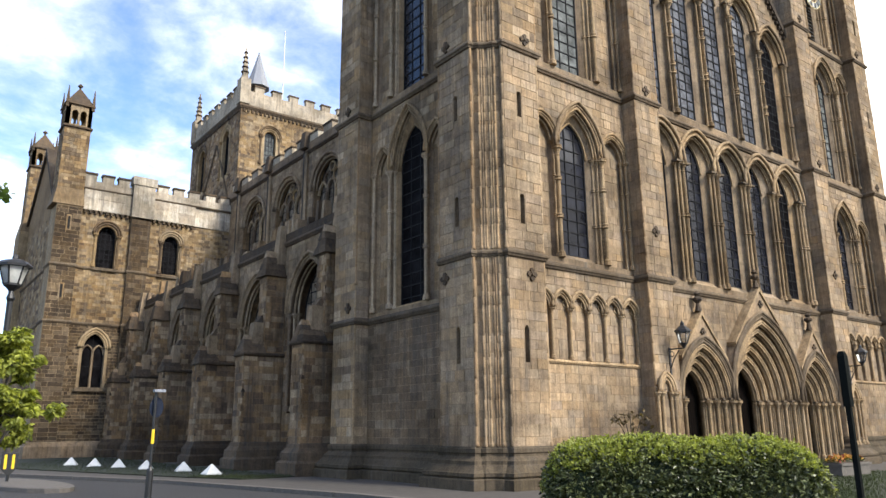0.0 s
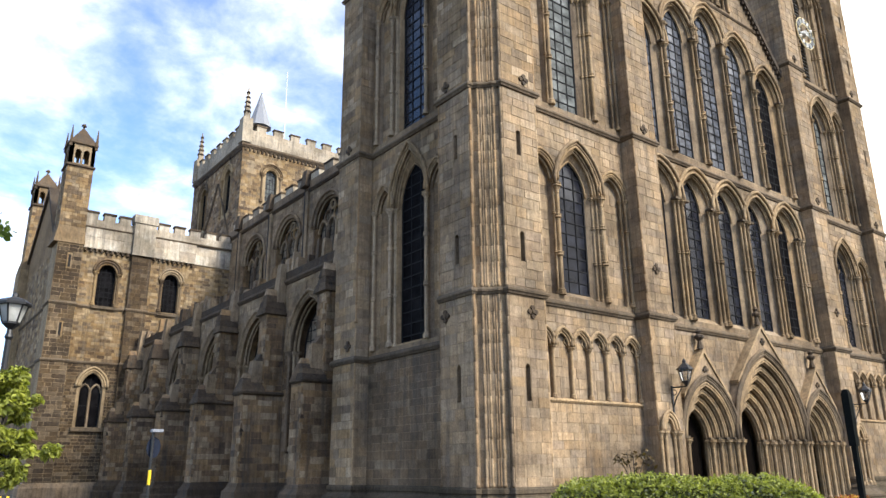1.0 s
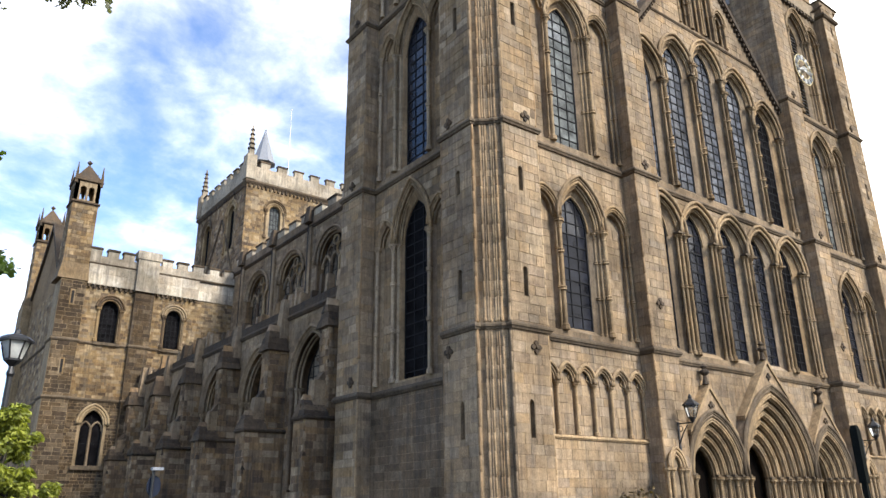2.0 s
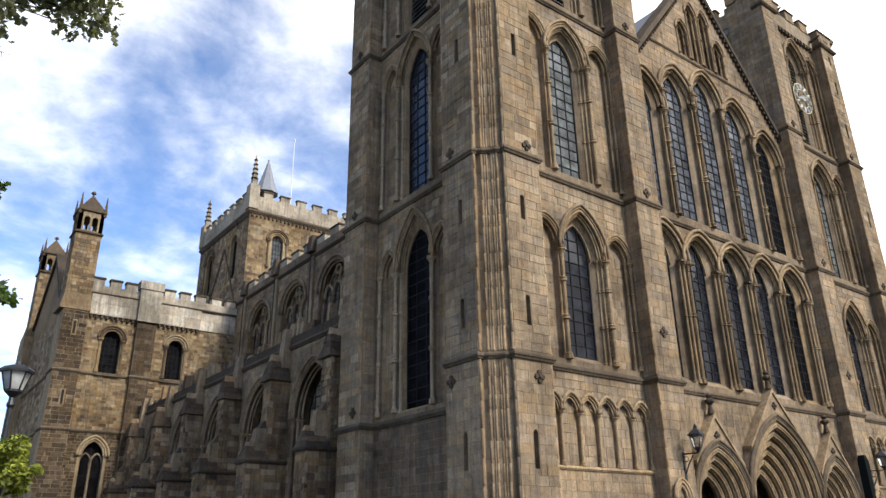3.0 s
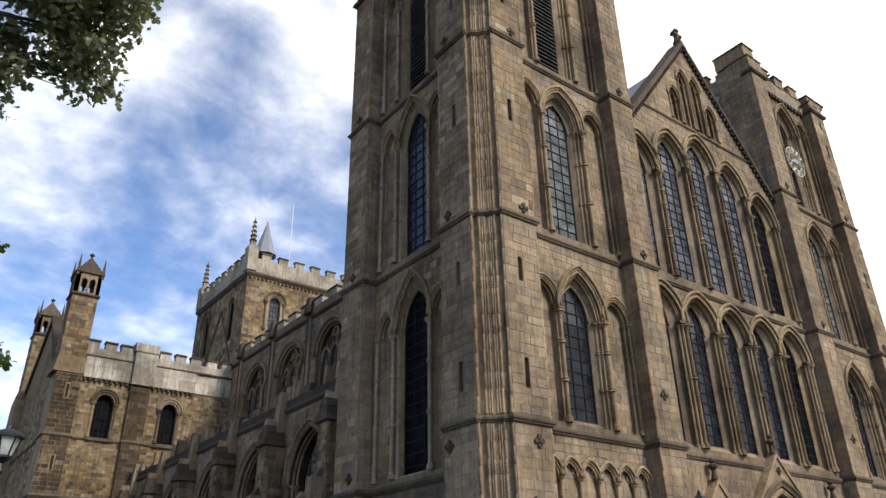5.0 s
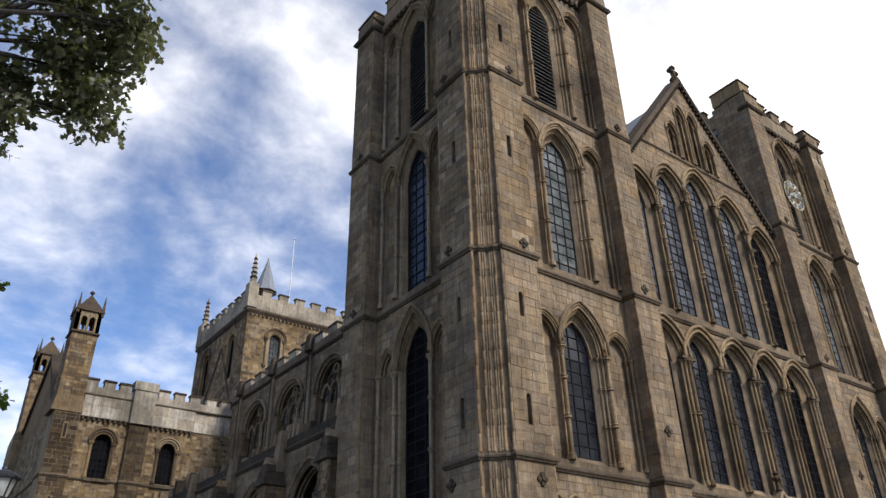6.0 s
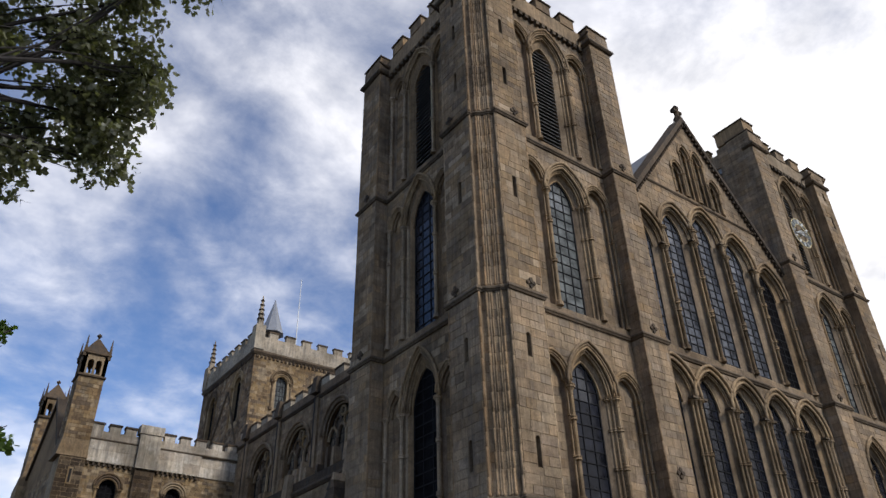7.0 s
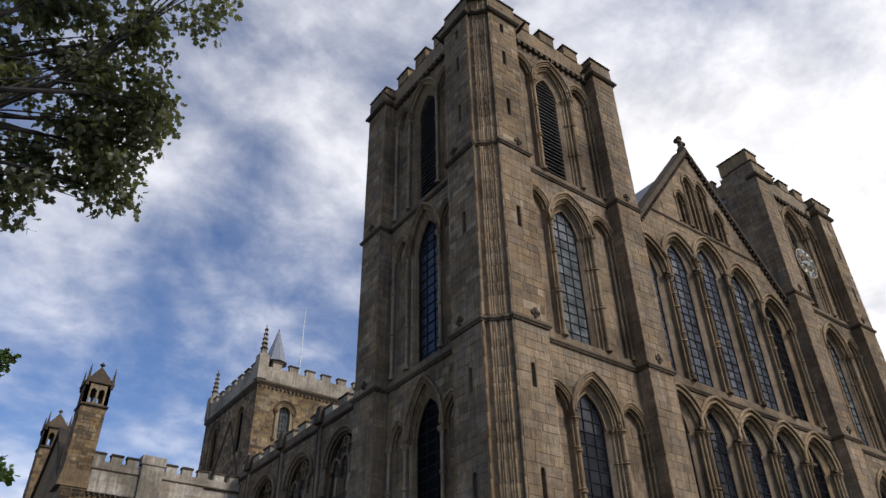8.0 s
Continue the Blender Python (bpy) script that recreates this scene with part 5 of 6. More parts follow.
part("gable_coping", Shape().add([(x, q, z) for x in (-5.7, -4.6) for q, z in ((44.8, 18.75), (51.8, 25.5), (59.6, 18.75), (44.8, 19.15), (51.8, 25.95), (59.6, 19.15))], [(0, 1, 4, 3), (1, 2, 5, 4), (6, 7, 10, 9), (7, 8, 11, 10), (3, 4, 10, 9), (4, 5, 11, 10), (0, 1, 7, 6), (1, 2, 8, 7)]), stone_dark, trans)
pier = part("pier", Shape().box(-6.2, -3.8, 57.7, 60.3, 0, 19.7), stone_rubble, trans)
ringT = [(-5.5, 58), (-5.5, 45.4), (-5.7, 45.4), (-5.7, 43.2), (-3.9, 43.2), (-3.9, 43.6), (-0.2, 43.6), (-0.2, 43.2), (1.3, 43.2), (1.3, 43.6), (8.0, 43.6)]
for z in (9.8, 14.1):
    string(ringT, z, trans, stone_band, 0.12, 0.28)
part("plinth", Shape().band(ringT, [(-0.05, 1.2), (0.08, 1.1), (0.3, 0.8), (0.3, -0.2), (-0.05, -0.2)]), stone_sooty, trans)
# pale parapet
for u0, u1, y0 in ((-3.85, -0.3, 43.35), (1.4, 4.9, 43.35), (4.9, 8.0, 43.5)):
    band = part("frieze", Shape().box(u0, u1, y0, 43.9, 18.7, 20.4), stone_pale, trans)
    tagged(part("ashlar_facing", stones(face_x(y0), courses(u0, u1, 18.75, 20.35, (), 0.8, (1.2, 2.2), 0, int(u0 * 9 + 300)), seed=3), stone_pale, band), kind="stuff")
    if u1 < 5:
        s, n = Shape(), int((u1 - u0) / 0.38)
        for i in range(n):
            a = u0 + (i + 0.3) * (u1 - u0) / n
            s.box(a, a + 0.16, y0 + 0.02, 43.6, 18.45, 18.7)
        tagged(part("corbel_table", s, stone_dark, trans), kind="stuff")
part("frieze", Shape().box(-0.3, 1.4, 43.0, 43.8, 18.6, 21.3).box(-0.4, 1.5, 42.92, 43.9, 21.3, 22.0), stone_pale, trans, "pale dressed stone buttress head")
part("parapet", Shape().box(-4.0, 8.2, 43.4, 43.9, 20.4, 21.1), stone_pale, trans)
string([(-3.9, 43.4), (8.0, 43.4)], 20.42, trans, stone_band, 0.1, 0.2)
for u in (-3.9, -2.6, -1.4, 1.7, 3.0, 4.3, 5.7, 7.0):
    m = part("merlon", Shape().box(u, u + 0.85, 43.4, 43.9, 21.1, 21.6), stone_pale, trans)
    part("coping", Shape().box(u - 0.06, u + 0.91, 43.33, 43.97, 21.6, 21.75), stone_dark, m)
part("roof", Shape().add([(x, q, z) for x in (-5.0, 11.0) for q, z in ((43.9, 20.6), (51.8, 23.0), (59.4, 20.6))], [(0, 1, 4, 3), (1, 2, 5, 4), (0, 1, 2)]), roof_lead, trans)
part("rear_wall", Shape().box(-5.4, 11, 59.0, 59.6, 0, 20.7), stone_rubble, trans)


def turret(cx, cy, zb, w):
    """A square stair turret with an open belfry stage, pyramid cap and corner pins."""
    t = part("turret", Shape().hexa([(cx - w * 1.25, cy - w * 1.25), (cx + w * 1.1, cy - w * 1.25), (cx + w * 1.1, cy + w * 1.25), (cx - w * 1.25, cy + w * 1.25)], zb, zb + 1.4, [(cx - w, cy - w), (cx + w, cy - w), (cx + w, cy + w), (cx - w, cy + w)]).box(cx - w, cx + w, cy - w, cy + w, zb + 1.4, zb + 6.3), stone_rubble, trans, "square stone stair turret with a pyramid cap")
    for face, u in ((face_x(cy - w), cx), (face_y(cx - w), cy)):
        tagged(part("rubble_facing", stones(face, courses(u - w, u + w, zb + 1.4, zb + 6.2, (), 0.3, (0.3, 0.7), 0, int(cy)), 0.014, (0.004, 0.03), 7), stone_rubble, t), kind="stuff")
    sq = [(cx - w, cy + w), (cx - w, cy - w), (cx + w, cy - w), (cx + w, cy + w)]
    zl, zh = zb + 6.5, zb + 8.3
    part("string_course", Shape().band(sq, [(-0.05, zl + 0.1), (0.12, zl), (0.12, zl - 0.12), (-0.05, zl - 0.2)], True), stone_dark, t)
    for face, u, depth in ((face_x(cy - w), cx, 0.3), (face_y(cx - w), cy, 0.3), (lambda a, b, d: (a, cy + w + d, b), cx, 0.3), (lambda a, b, d: (cx + w + d, a, b), cy, 0.3)):
        part("belfry_wall", panel(face, u - w, u + w, zl - 0.2, zh, [(u - 0.3, 0.22, zl + 0.15, zl + 1.1, 0.25), (u + 0.3, 0.22, zl + 0.15, zl + 1.1, 0.25)], depth), stone_rubble, t)
    part("string_course", Shape().band(sq, [(-0.05, zh + 0.15), (0.15, zh + 0.1), (0.15, zh), (-0.05, zh - 0.1)], True), stone_dark, t)
    part("cap", Shape().hexa([(cx - w - 0.1, cy - w - 0.1), (cx + w + 0.1, cy - w - 0.1), (cx + w + 0.1, cy + w + 0.1), (cx - w - 0.1, cy + w + 0.1)], zh + 0.1, zh + 1.7, [(cx - 0.1, cy - 0.1), (cx + 0.1, cy - 0.1), (cx + 0.1, cy + 0.1), (cx - 0.1, cy + 0.1)]), stone_dark, t)
    part("finial", Shape().lathe([(0.08, zh + 1.6), (0.07, zh + 1.85), (0.2, zh + 1.95), (0.2, zh + 2.05), (0.05, zh + 2.2)], cx, cy, 6), stone_dark, t)
    for sx in (-1, 1):
        for sy in (-1, 1):
            part("corner_pin", Shape().lathe([(0.13, zh - 0.3), (0.13, zh + 0.3), (0.03, zh + 1.5)], cx + sx * w, cy + sy * w, 5), stone_dark, t)


turret(-4.85, 44.3, 18.8, 0.95)
turret(-5.0, 59.0, 19.7, 0.95)

# ---- crossing tower ----
stone_worn = stone("worn_grey_limestone", [(0.4, 0.36, 0.29), (0.47, 0.43, 0.36), (0.33, 0.29, 0.23)], (0.4, 0.39, 0.37), 0.44)
cross = thing("crossing_tower", (16.2, 56, 0), "squat golden stone crossing tower with battlements and a lead spirelet", "tower")
X0, X1, Y0, Y1 = 10.5, 22.5, 49.0, 63.0
FXC, FYC = face_x(Y0), face_y(X0)
CW = [(13.75, 0.62, 27.9, 30.75, 0.62), (19.0, 0.62, 27.9, 30.75, 0.62)]
CS = [(52.6, 0.85, 27.0, 31.0, 0.85), (59.6, 0.85, 27.0, 31.0, 0.85)]
for face, u0, u1, holes, k in ((FXC, X0, X1, CW, 280), (FYC, Y0, Y1, CS, 285)):
    wall = part("wall", panel(face, u0, u1, 18.0, 33.2, holes, 0.7), stone_rubble, cross)
    mat = stone_rubble if k == 280 else stone_sooty
    laid = courses(u0, u1, 20.0, 33.1, holes, 0.3, (0.25, 0.7), 0.3, k)
    picked = [r for r in laid if k == 280 and r[2] > 27 and r[1] < 17.5]
    single_stones(picked, wall, True, Y0, k, mat)
    tagged(part("rubble_facing", stones(face, [r for r in laid if r not in picked], 0.016, (0.004, 0.03), k), mat, wall), kind="stuff")
    for h in holes:
        part("arch", moulding(face, h, [(0.6, 0.06, 0.09), (0.42, 0.02, 0.08), (0.2, -0.02, 0.1), (0.05, -0.06, 0.08)], 6), stone_rubble, cross, smooth=True)
        for side in (-1, 1):
            shaft(face, h[0] + side * (h[1] + 0.4), 0.02, h[2] - 0.2, h[3], 0.11, cross, stone_rubble, ())
        window(face, h, -0.4, 4, 0.5, cross, glass_grey if k == 280 else glass_dark, piece=False)
part("wall", Shape().box(X0 + 0.7, X1, Y1 - 0.7, Y1, 18, 33.2).box(X1 - 0.7, X1, Y0 + 0.7, Y1 - 0.7, 18, 33.2), stone_rubble, cross)
part("roof", Shape().box(X0 + 0.4, X1 - 0.4, Y0 + 0.4, Y1 - 0.4, 33.0, 33.4), roof_lead, cross)
loop = [(X0, Y1), (X0, Y0), (X1, Y0), (X1, Y1)]
part("cornice", Shape().band(loop, [(-0.05, 33.75), (0.18, 33.6), (0.24, 33.4), (0.1, 33.2), (-0.05, 33.1)], True), stone_dark, cross)
s = Shape()
for i in range(26):
    x = X0 + 0.2 + i * (X1 - X0 - 0.4) / 26
    s.box(x, x + 0.2, Y0 - 0.16, Y0, 32.85, 33.15)
for i in range(30):
    q = Y0 + 0.2 + i * (Y1 - Y0 - 0.4) / 30
    s.box(X0 - 0.16, X0, q, q + 0.2, 32.85, 33.15)
tagged(part("corbel_table", s, stone_dark, cross), kind="stuff")
part("parapet", Shape().band(loop, [(0.06, 35.2), (0.06, 33.6), (-0.35, 33.6), (-0.35, 35.2)], True), stone_worn, cross)
for i in range(6):
    x = X0 + 1.35 + i * 1.9
    m = part("merlon", Shape().box(x, x + 1.0, Y0 - 0.06, Y0 + 0.35, 35.2, 35.8), stone_worn, cross)
    part("coping", Shape().box(x - 0.07, x + 1.07, Y0 - 0.13, Y0 + 0.42, 35.8, 35.95), stone_dark, m)
for i in range(7):
    q = Y0 + 1.2 + i * 1.75
    m = part("merlon", Shape().box(X0 - 0.06, X0 + 0.35, q, q + 1.0, 35.2, 35.8), stone_worn, cross)
    part("coping", Shape().box(X0 - 0.13, X0 + 0.42, q - 0.07, q + 1.07, 35.8, 35.95), stone_dark, m)
for x, q, z1 in ((X0 + 0.3, Y0 + 0.3, 40.0), (X0 + 0.3, Y1 - 0.3, 40.0)):
    p = part("pinnacle", Shape().box(x - 0.55, x + 0.5, q - 0.55, q + 0.5, 33.7, 36.4).lathe([(0.42, 36.4), (0.3, 37.6), (0.06, z1)], x, q, 4, math.pi / 4), stone_worn, cross)
    for j in range(5):
        z = 37.2 + j * 0.55
        part("crocket", Shape().lathe([(0.12, z - 0.12), (0.42 - j * 0.05, z), (0.36 - j * 0.05, z + 0.12), (0.1, z + 0.2)], x, q, 8), stone_dark, p)
for a, b in (((51.0, 24.2), (55.0, 31.0)), ((55.0, 31.0), (59.4, 24.2))):
    part("roof_crease", Shape().tube([FYC(a[0], a[1], 0.03), FYC(b[0], b[1], 0.03)], 0.12, 5), stone_dark, cross)
part("stair_cap", Shape().lathe([(0.8, 35.0), (0.8, 36.8)], 12.9, 51, 8), stone_dark, cross)
part("spirelet", Shape().lathe([(1.3, 36.7), (1.22, 36.9), (0.8, 38.2), (0.42, 39.5), (0.08, 40.7), (0.1, 40.8), (0.02, 40.9)], 12.9, 51, 8), lead, cross, "grey lead spirelet")
part("flagpole", Shape().lathe([(0.07, 33.3), (0.06, 40), (0.035, 44.2), (0.09, 44.25), (0.02, 44.4)], 15.75, 51, 6), white_paint, cross, "white flagpole")

# ---- ground ----
g = Shape().add([(-4000, -4000, -0.12), (4000, -4000, -0.12), (4000, 4000, -0.12), (-4000, 4000, -0.12)], [(0, 1, 2, 3)])
tagged(part("ground", g, asphalt), "dark grey asphalt street surface", "ground", kind="structure")
KERB = [(-16, 38), (-9.8, 23.0), (-5.6, 12.3), (-3.4, 2.0), (-2.6, -6.0), (-2.4, -14)]
pave = KERB + [(60, -14), (60, 70), (-16, 70)]
sh = Shape()
flat = [Vector((x, y, 0)) for x, y in pave]
sh.add([(x, y, 0.0) for x, y in pave], tessellate_polygon([flat]))
tagged(part("pavement", sh, paving), "worn stone pavement round the church", "pavement", kind="structure")
kerb = thing("kerb", (-5.6, 12.3, 0), "pale worn stone kerb along the street", "kerb", kind="structure")
for (xa, ya), (xb, yb) in zip(KERB, KERB[1:]):
    length = math.hypot(xb - xa, yb - ya)
    n = max(1, round(length / 0.95))
    for i in range(n):
        a, b = (i + 0.012) / n, (i + 0.988) / n
        dx, dy = (xb - xa) / length, (yb - ya) / length
        px, py = dy * 0.15, -dx * 0.15
        p0, p1 = (xa + (xb - xa) * a, ya + (yb - ya) * a), (xa + (xb - xa) * b, ya + (yb - ya) * b)
        part("kerb_stone", Shape().hexa([(p0[0] - px, p0[1] - py), (p1[0] - px, p1[1] - py), (p1[0] + px, p1[1] + py), (p0[0] + px, p0[1] + py)][::-1], -0.14, 0.012), kerb_mat, kerb)
lawn = [(-9.6, 30), (-4.6, 13.2), (-3.4, 10.6), (-1.2, 10.6), (-1.3, 42), (-6.2, 42)]
tagged(part("grass_strip", Shape().hexa(lawn, 0.0, 0.05), grass_mat), "strip of mown grass along the aisle wall", "grass", kind="structure")
lawn2 = [(3.0, -9.5), (18.0, -6.0), (17.0, -3.4), (11.5, -4.0), (5.5, -6.6)]
tagged(part("lawn", Shape().hexa(lawn2, 0.0, 0.06), grass_mat), "small lawn before the church doors", "grass", kind="structure")


def blades(name, polys, count, tall, mat, label, seed):
    rng, s = random.Random(seed), Shape()
    for _ in range(count):
        a, b, c = rng.choice(polys)
        k, m = sorted((rng.random(), rng.random()))
        x = a[0] * k + b[0] * (m - k) + c[0] * (1 - m)
        y = a[1] * k + b[1] * (m - k) + c[1] * (1 - m)
        t, w, h = rng.uniform(0, 6.28), 0.012, tall * rng.uniform(0.5, 1.2)
        dx, dy = math.cos(t), math.sin(t)
        s.add([(x - dx * w, y - dy * w, 0.04), (x + dx * w, y + dy * w, 0.04), (x + dy * h * 0.4, y - dx * h * 0.4, 0.04 + h)], [(0, 1, 2)])
    return tagged(part(name, s, mat), label, "grass", kind="stuff")


grass_leaf = leafy("grass_blades", (0.014, 0.02, 0.006), (0.045, 0.06, 0.016), 0.6)
blades("grass_blades", [(lawn2[0], lawn2[1], lawn2[2]), (lawn2[0], lawn2[2], lawn2[3]), (lawn2[0], lawn2[3], lawn2[4])], 9000, 0.1, grass_leaf, "short green grass of the lawn", 3)
blades("grass_blades", [(lawn[1], lawn[2], lawn[3]), (lawn[1], lawn[3], lawn[4]), (lawn[0], lawn[1], lawn[4])], 7000, 0.09, grass_leaf, "short green grass by the wall", 4)

# traffic island with its beacon
isl = [(-10.2 + 1.2 * math.cos(a) - 0.5 * math.sin(a), 14.5 + 4.2 * math.sin(a)) for a in (i * math.pi / 10 for i in range(20))]
tagged(part("traffic_island", Shape().hexa(isl, -0.12, 0.02).hexa([(-10.2 + (x + 10.2) * 0.85, 14.5 + (y - 14.5) * 0.93) for x, y in isl], 0.02, 0.03), kerb_mat), "low pale kerbed traffic island", "island", kind="structure")
beacon = thing("traffic_beacon", (-10.5, 15.6, 0.03), "yellow and black striped traffic sign on an island", "road sign")
part("panel", Shape().add([(-10.5 + x, 15.6 + y, z) for y in (0, 0.06) for x, z in ((-0.28, 1.05), (-0.28, 0.5), (-0.05, 0.25), (0.05, 0.25), (0.28, 0.5), (0.28, 1.05))], [(0, 1, 2, 3, 4, 5), (6, 7, 8, 9, 10, 11)] + [(i, (i + 1) % 6, 6 + (i + 1) % 6, 6 + i) for i in range(6)]), black_paint, beacon)
for x in (-0.13, 0.13):
    part("stripe", Shape().box(-10.5 + x - 0.045, -10.5 + x + 0.045, 15.585, 15.6, 0.48, 1.0), yellow_paint, beacon)
part("foot", Shape().lathe([(0.12, 0.0), (0.06, 0.05), (0.05, 0.3)], -10.5, 15.63, 8), black_paint, beacon)

pole = thing("sign_pole", (-8.22, 5.8, -0.12), "slim black pole with a round sign seen from behind", "road sign")
part("pole", Shape().lathe([(0.1, -0.12), (0.1, 0.7), (0.042, 0.8), (0.042, 2.95), (0.02, 3.0)], -8.22, 5.8, 10), black_paint, pole)
part("band", Shape().lathe([(0.043, 1.45), (0.047, 1.46), (0.047, 1.85), (0.043, 1.86)], -8.22, 5.8, 10), yellow_paint, pole, "yellow reflective band")
part("sign_disc", Shape().add([(-8.22 + e * 0.02 + 0.07 + 0.2 * math.cos(a), 5.9 + e, 2.5 + 0.3 * math.sin(a)) for e in (-0.02, 0.02) for a in (i * math.pi / 12 for i in range(24))], [tuple(range(24)), tuple(range(24, 48))] + [(i, (i + 1) % 24, 24 + (i + 1) % 24, 24 + i) for i in range(24)]), sign_blue, pole)
part("lamp_head", Shape().box(-8.3, -7.98, 5.66, 5.86, 2.94, 3.02), lead, pole)

marker = part("stone_marker", Shape().hexa([(-0.34, -0.34), (0.34, -0.34), (0.34, 0.34), (-0.34, 0.34)], 0, 0.05).hexa([(-0.32, -0.32), (0.32, -0.32), (0.32, 0.32), (-0.32, 0.32)], 0.05, 0.42, [(-0.03, -0.03), (0.03, -0.03), (0.03, 0.03), (-0.03, 0.03)]), white_paint)
marker.location = (-3.3, 14.0, 0.04)
tagged(marker, "white-painted pyramid marker stone on the grass", "marker stone", "pyramid markers")
for x, y in ((-3.3, 17.5), (-3.95, 20.9), (-4.5, 23.7), (-5.1, 26.1), (-5.75, 28.5)):
    copy_thing(marker, pose(x, y, 0.04, 0, 0, 3 * x))


def lantern(ob, x, y, z, k):
    """A six-sided glazed lantern with a hat."""
    r = 0.24 * k
    if k < 1:
        part("glass", Shape().lathe([(r * 0.6, z), (r, z + 0.3)], x, y, 6), lamp_glass, ob, "lantern glass")
        part("hat", Shape().lathe([(r * 1.28, z + 0.3), (r * 1.3, z + 0.34), (r * 0.95, z + 0.4), (r * 0.5, z + 0.43), (r * 0.25, z + 0.44), (r * 0.22, z + 0.5), (0.01, z + 0.53)], x, y, 6), iron, ob)
        cage = Shape()
        for i in range(6):
            a = i * math.pi / 3
            cage.tube([(x + r * 0.62 * math.cos(a), y + r * 0.62 * math.sin(a), z), (x + r * 1.03 * math.cos(a), y + r * 1.03 * math.sin(a), z + 0.31)], 0.014, 4)
        part("cage", cage, iron, ob)
        part("cup", Shape().lathe([(0.03, z - 0.12), (r * 0.65, z - 0.02), (r * 0.65, z + 0.015)], x, y, 6), iron, ob)
        return
    part("glass", Shape().lathe([(r * 0.55, z), (r, z + 0.42 * k)], x, y, 6), lamp_clear, ob, "lantern glass")
    part("hat", Shape().lathe([(r * 1.25, z + 0.42 * k), (r * 1.2, z + 0.47 * k), (r * 0.6, z + 0.6 * k), (r * 0.3, z + 0.66 * k), (r * 0.3, z + 0.72 * k), (r * 0.08, z + 0.82 * k)], x, y, 6), iron, ob)
    cage = Shape()
    for i in range(6):
        a = i * math.pi / 3
        cage.tube([(x + r * 0.57 * math.cos(a), y + r * 0.57 * math.sin(a), z), (x + r * 1.03 * math.cos(a), y + r * 1.03 * math.sin(a), z + 0.43 * k)], 0.014 * k, 4)
    part("cage", cage, iron, ob)
    part("cup", Shape().lathe([(0.03 * k, z - 0.16 * k), (r * 0.6, z), (r * 0.6, z + 0.02)], x, y, 6), iron, ob)


lamp_clear = glazing("clear_lamp_glass", (0.75, 0.76, 0.74), 0.9, 0.05, 0.3)
lamp_glass = glazing("frosted_lamp_glass", (0.4, 0.4, 0.37), 0.1, 0.5, 0.1)
street = thing("street_lamp", (-13.35, -3.0, -0.12), "black street lamp with a six-sided glass lantern", "street lamp")
part("post", Shape().lathe([(0.16, -0.12), (0.16, 0.3), (0.1, 0.4), (0.08, 1.0), (0.05, 1.1), (0.045, 3.95), (0.07, 4.0), (0.03, 4.14)], -13.35, -3.0, 10), iron, street)
lantern(street, -13.35, -3.0, 4.24, 0.9)
for x in (9.0, FRONT - 8.62):
    wl = thing("wall_lamp", (x, 0.0, 4.0), "black iron bracket lantern on a stone pier", "wall lamp", "portal lanterns")
    part("backplate", Shape().box(x - 0.05, x + 0.05, -0.05, 0.0, 3.7, 4.75), iron, wl)
    part("bracket", Shape().tube([(x, -0.03, 4.68), (x, -0.7, 4.68)], 0.03, 5).tube([(x, -0.03, 3.95), (x, -0.2, 4.3), (x, -0.45, 4.62)], 0.025, 5).tube([(x, -0.12 + 0.1 * math.cos(a), 4.5 + 0.1 * math.sin(a)) for a in (i * math.pi / 5 for i in range(11))], 0.015, 4), iron, wl)
    lantern(wl, x, -0.68, 4.85, 1.05)

post = thing("timber_post", (-8.64, -14.3, -0.12), "dark painted square post with a thicker head", "post")
part("shaft_post", Shape().hexa([(-8.66, -14.32), (-8.62, -14.32), (-8.62, -14.28), (-8.66, -14.28)], -0.12, 2.1), post_green, post)
part("head", Shape().hexa([(-8.67, -14.33), (-8.61, -14.33), (-8.61, -14.27), (-8.67, -14.27)], 1.95, 2.36).hexa([(-8.67, -14.33), (-8.61, -14.33), (-8.61, -14.27), (-8.67, -14.27)], 2.36, 2.4, [(-8.66, -14.32), (-8.62, -14.32), (-8.62, -14.28), (-8.66, -14.28)]), post_green, post)

# ---- planting ----


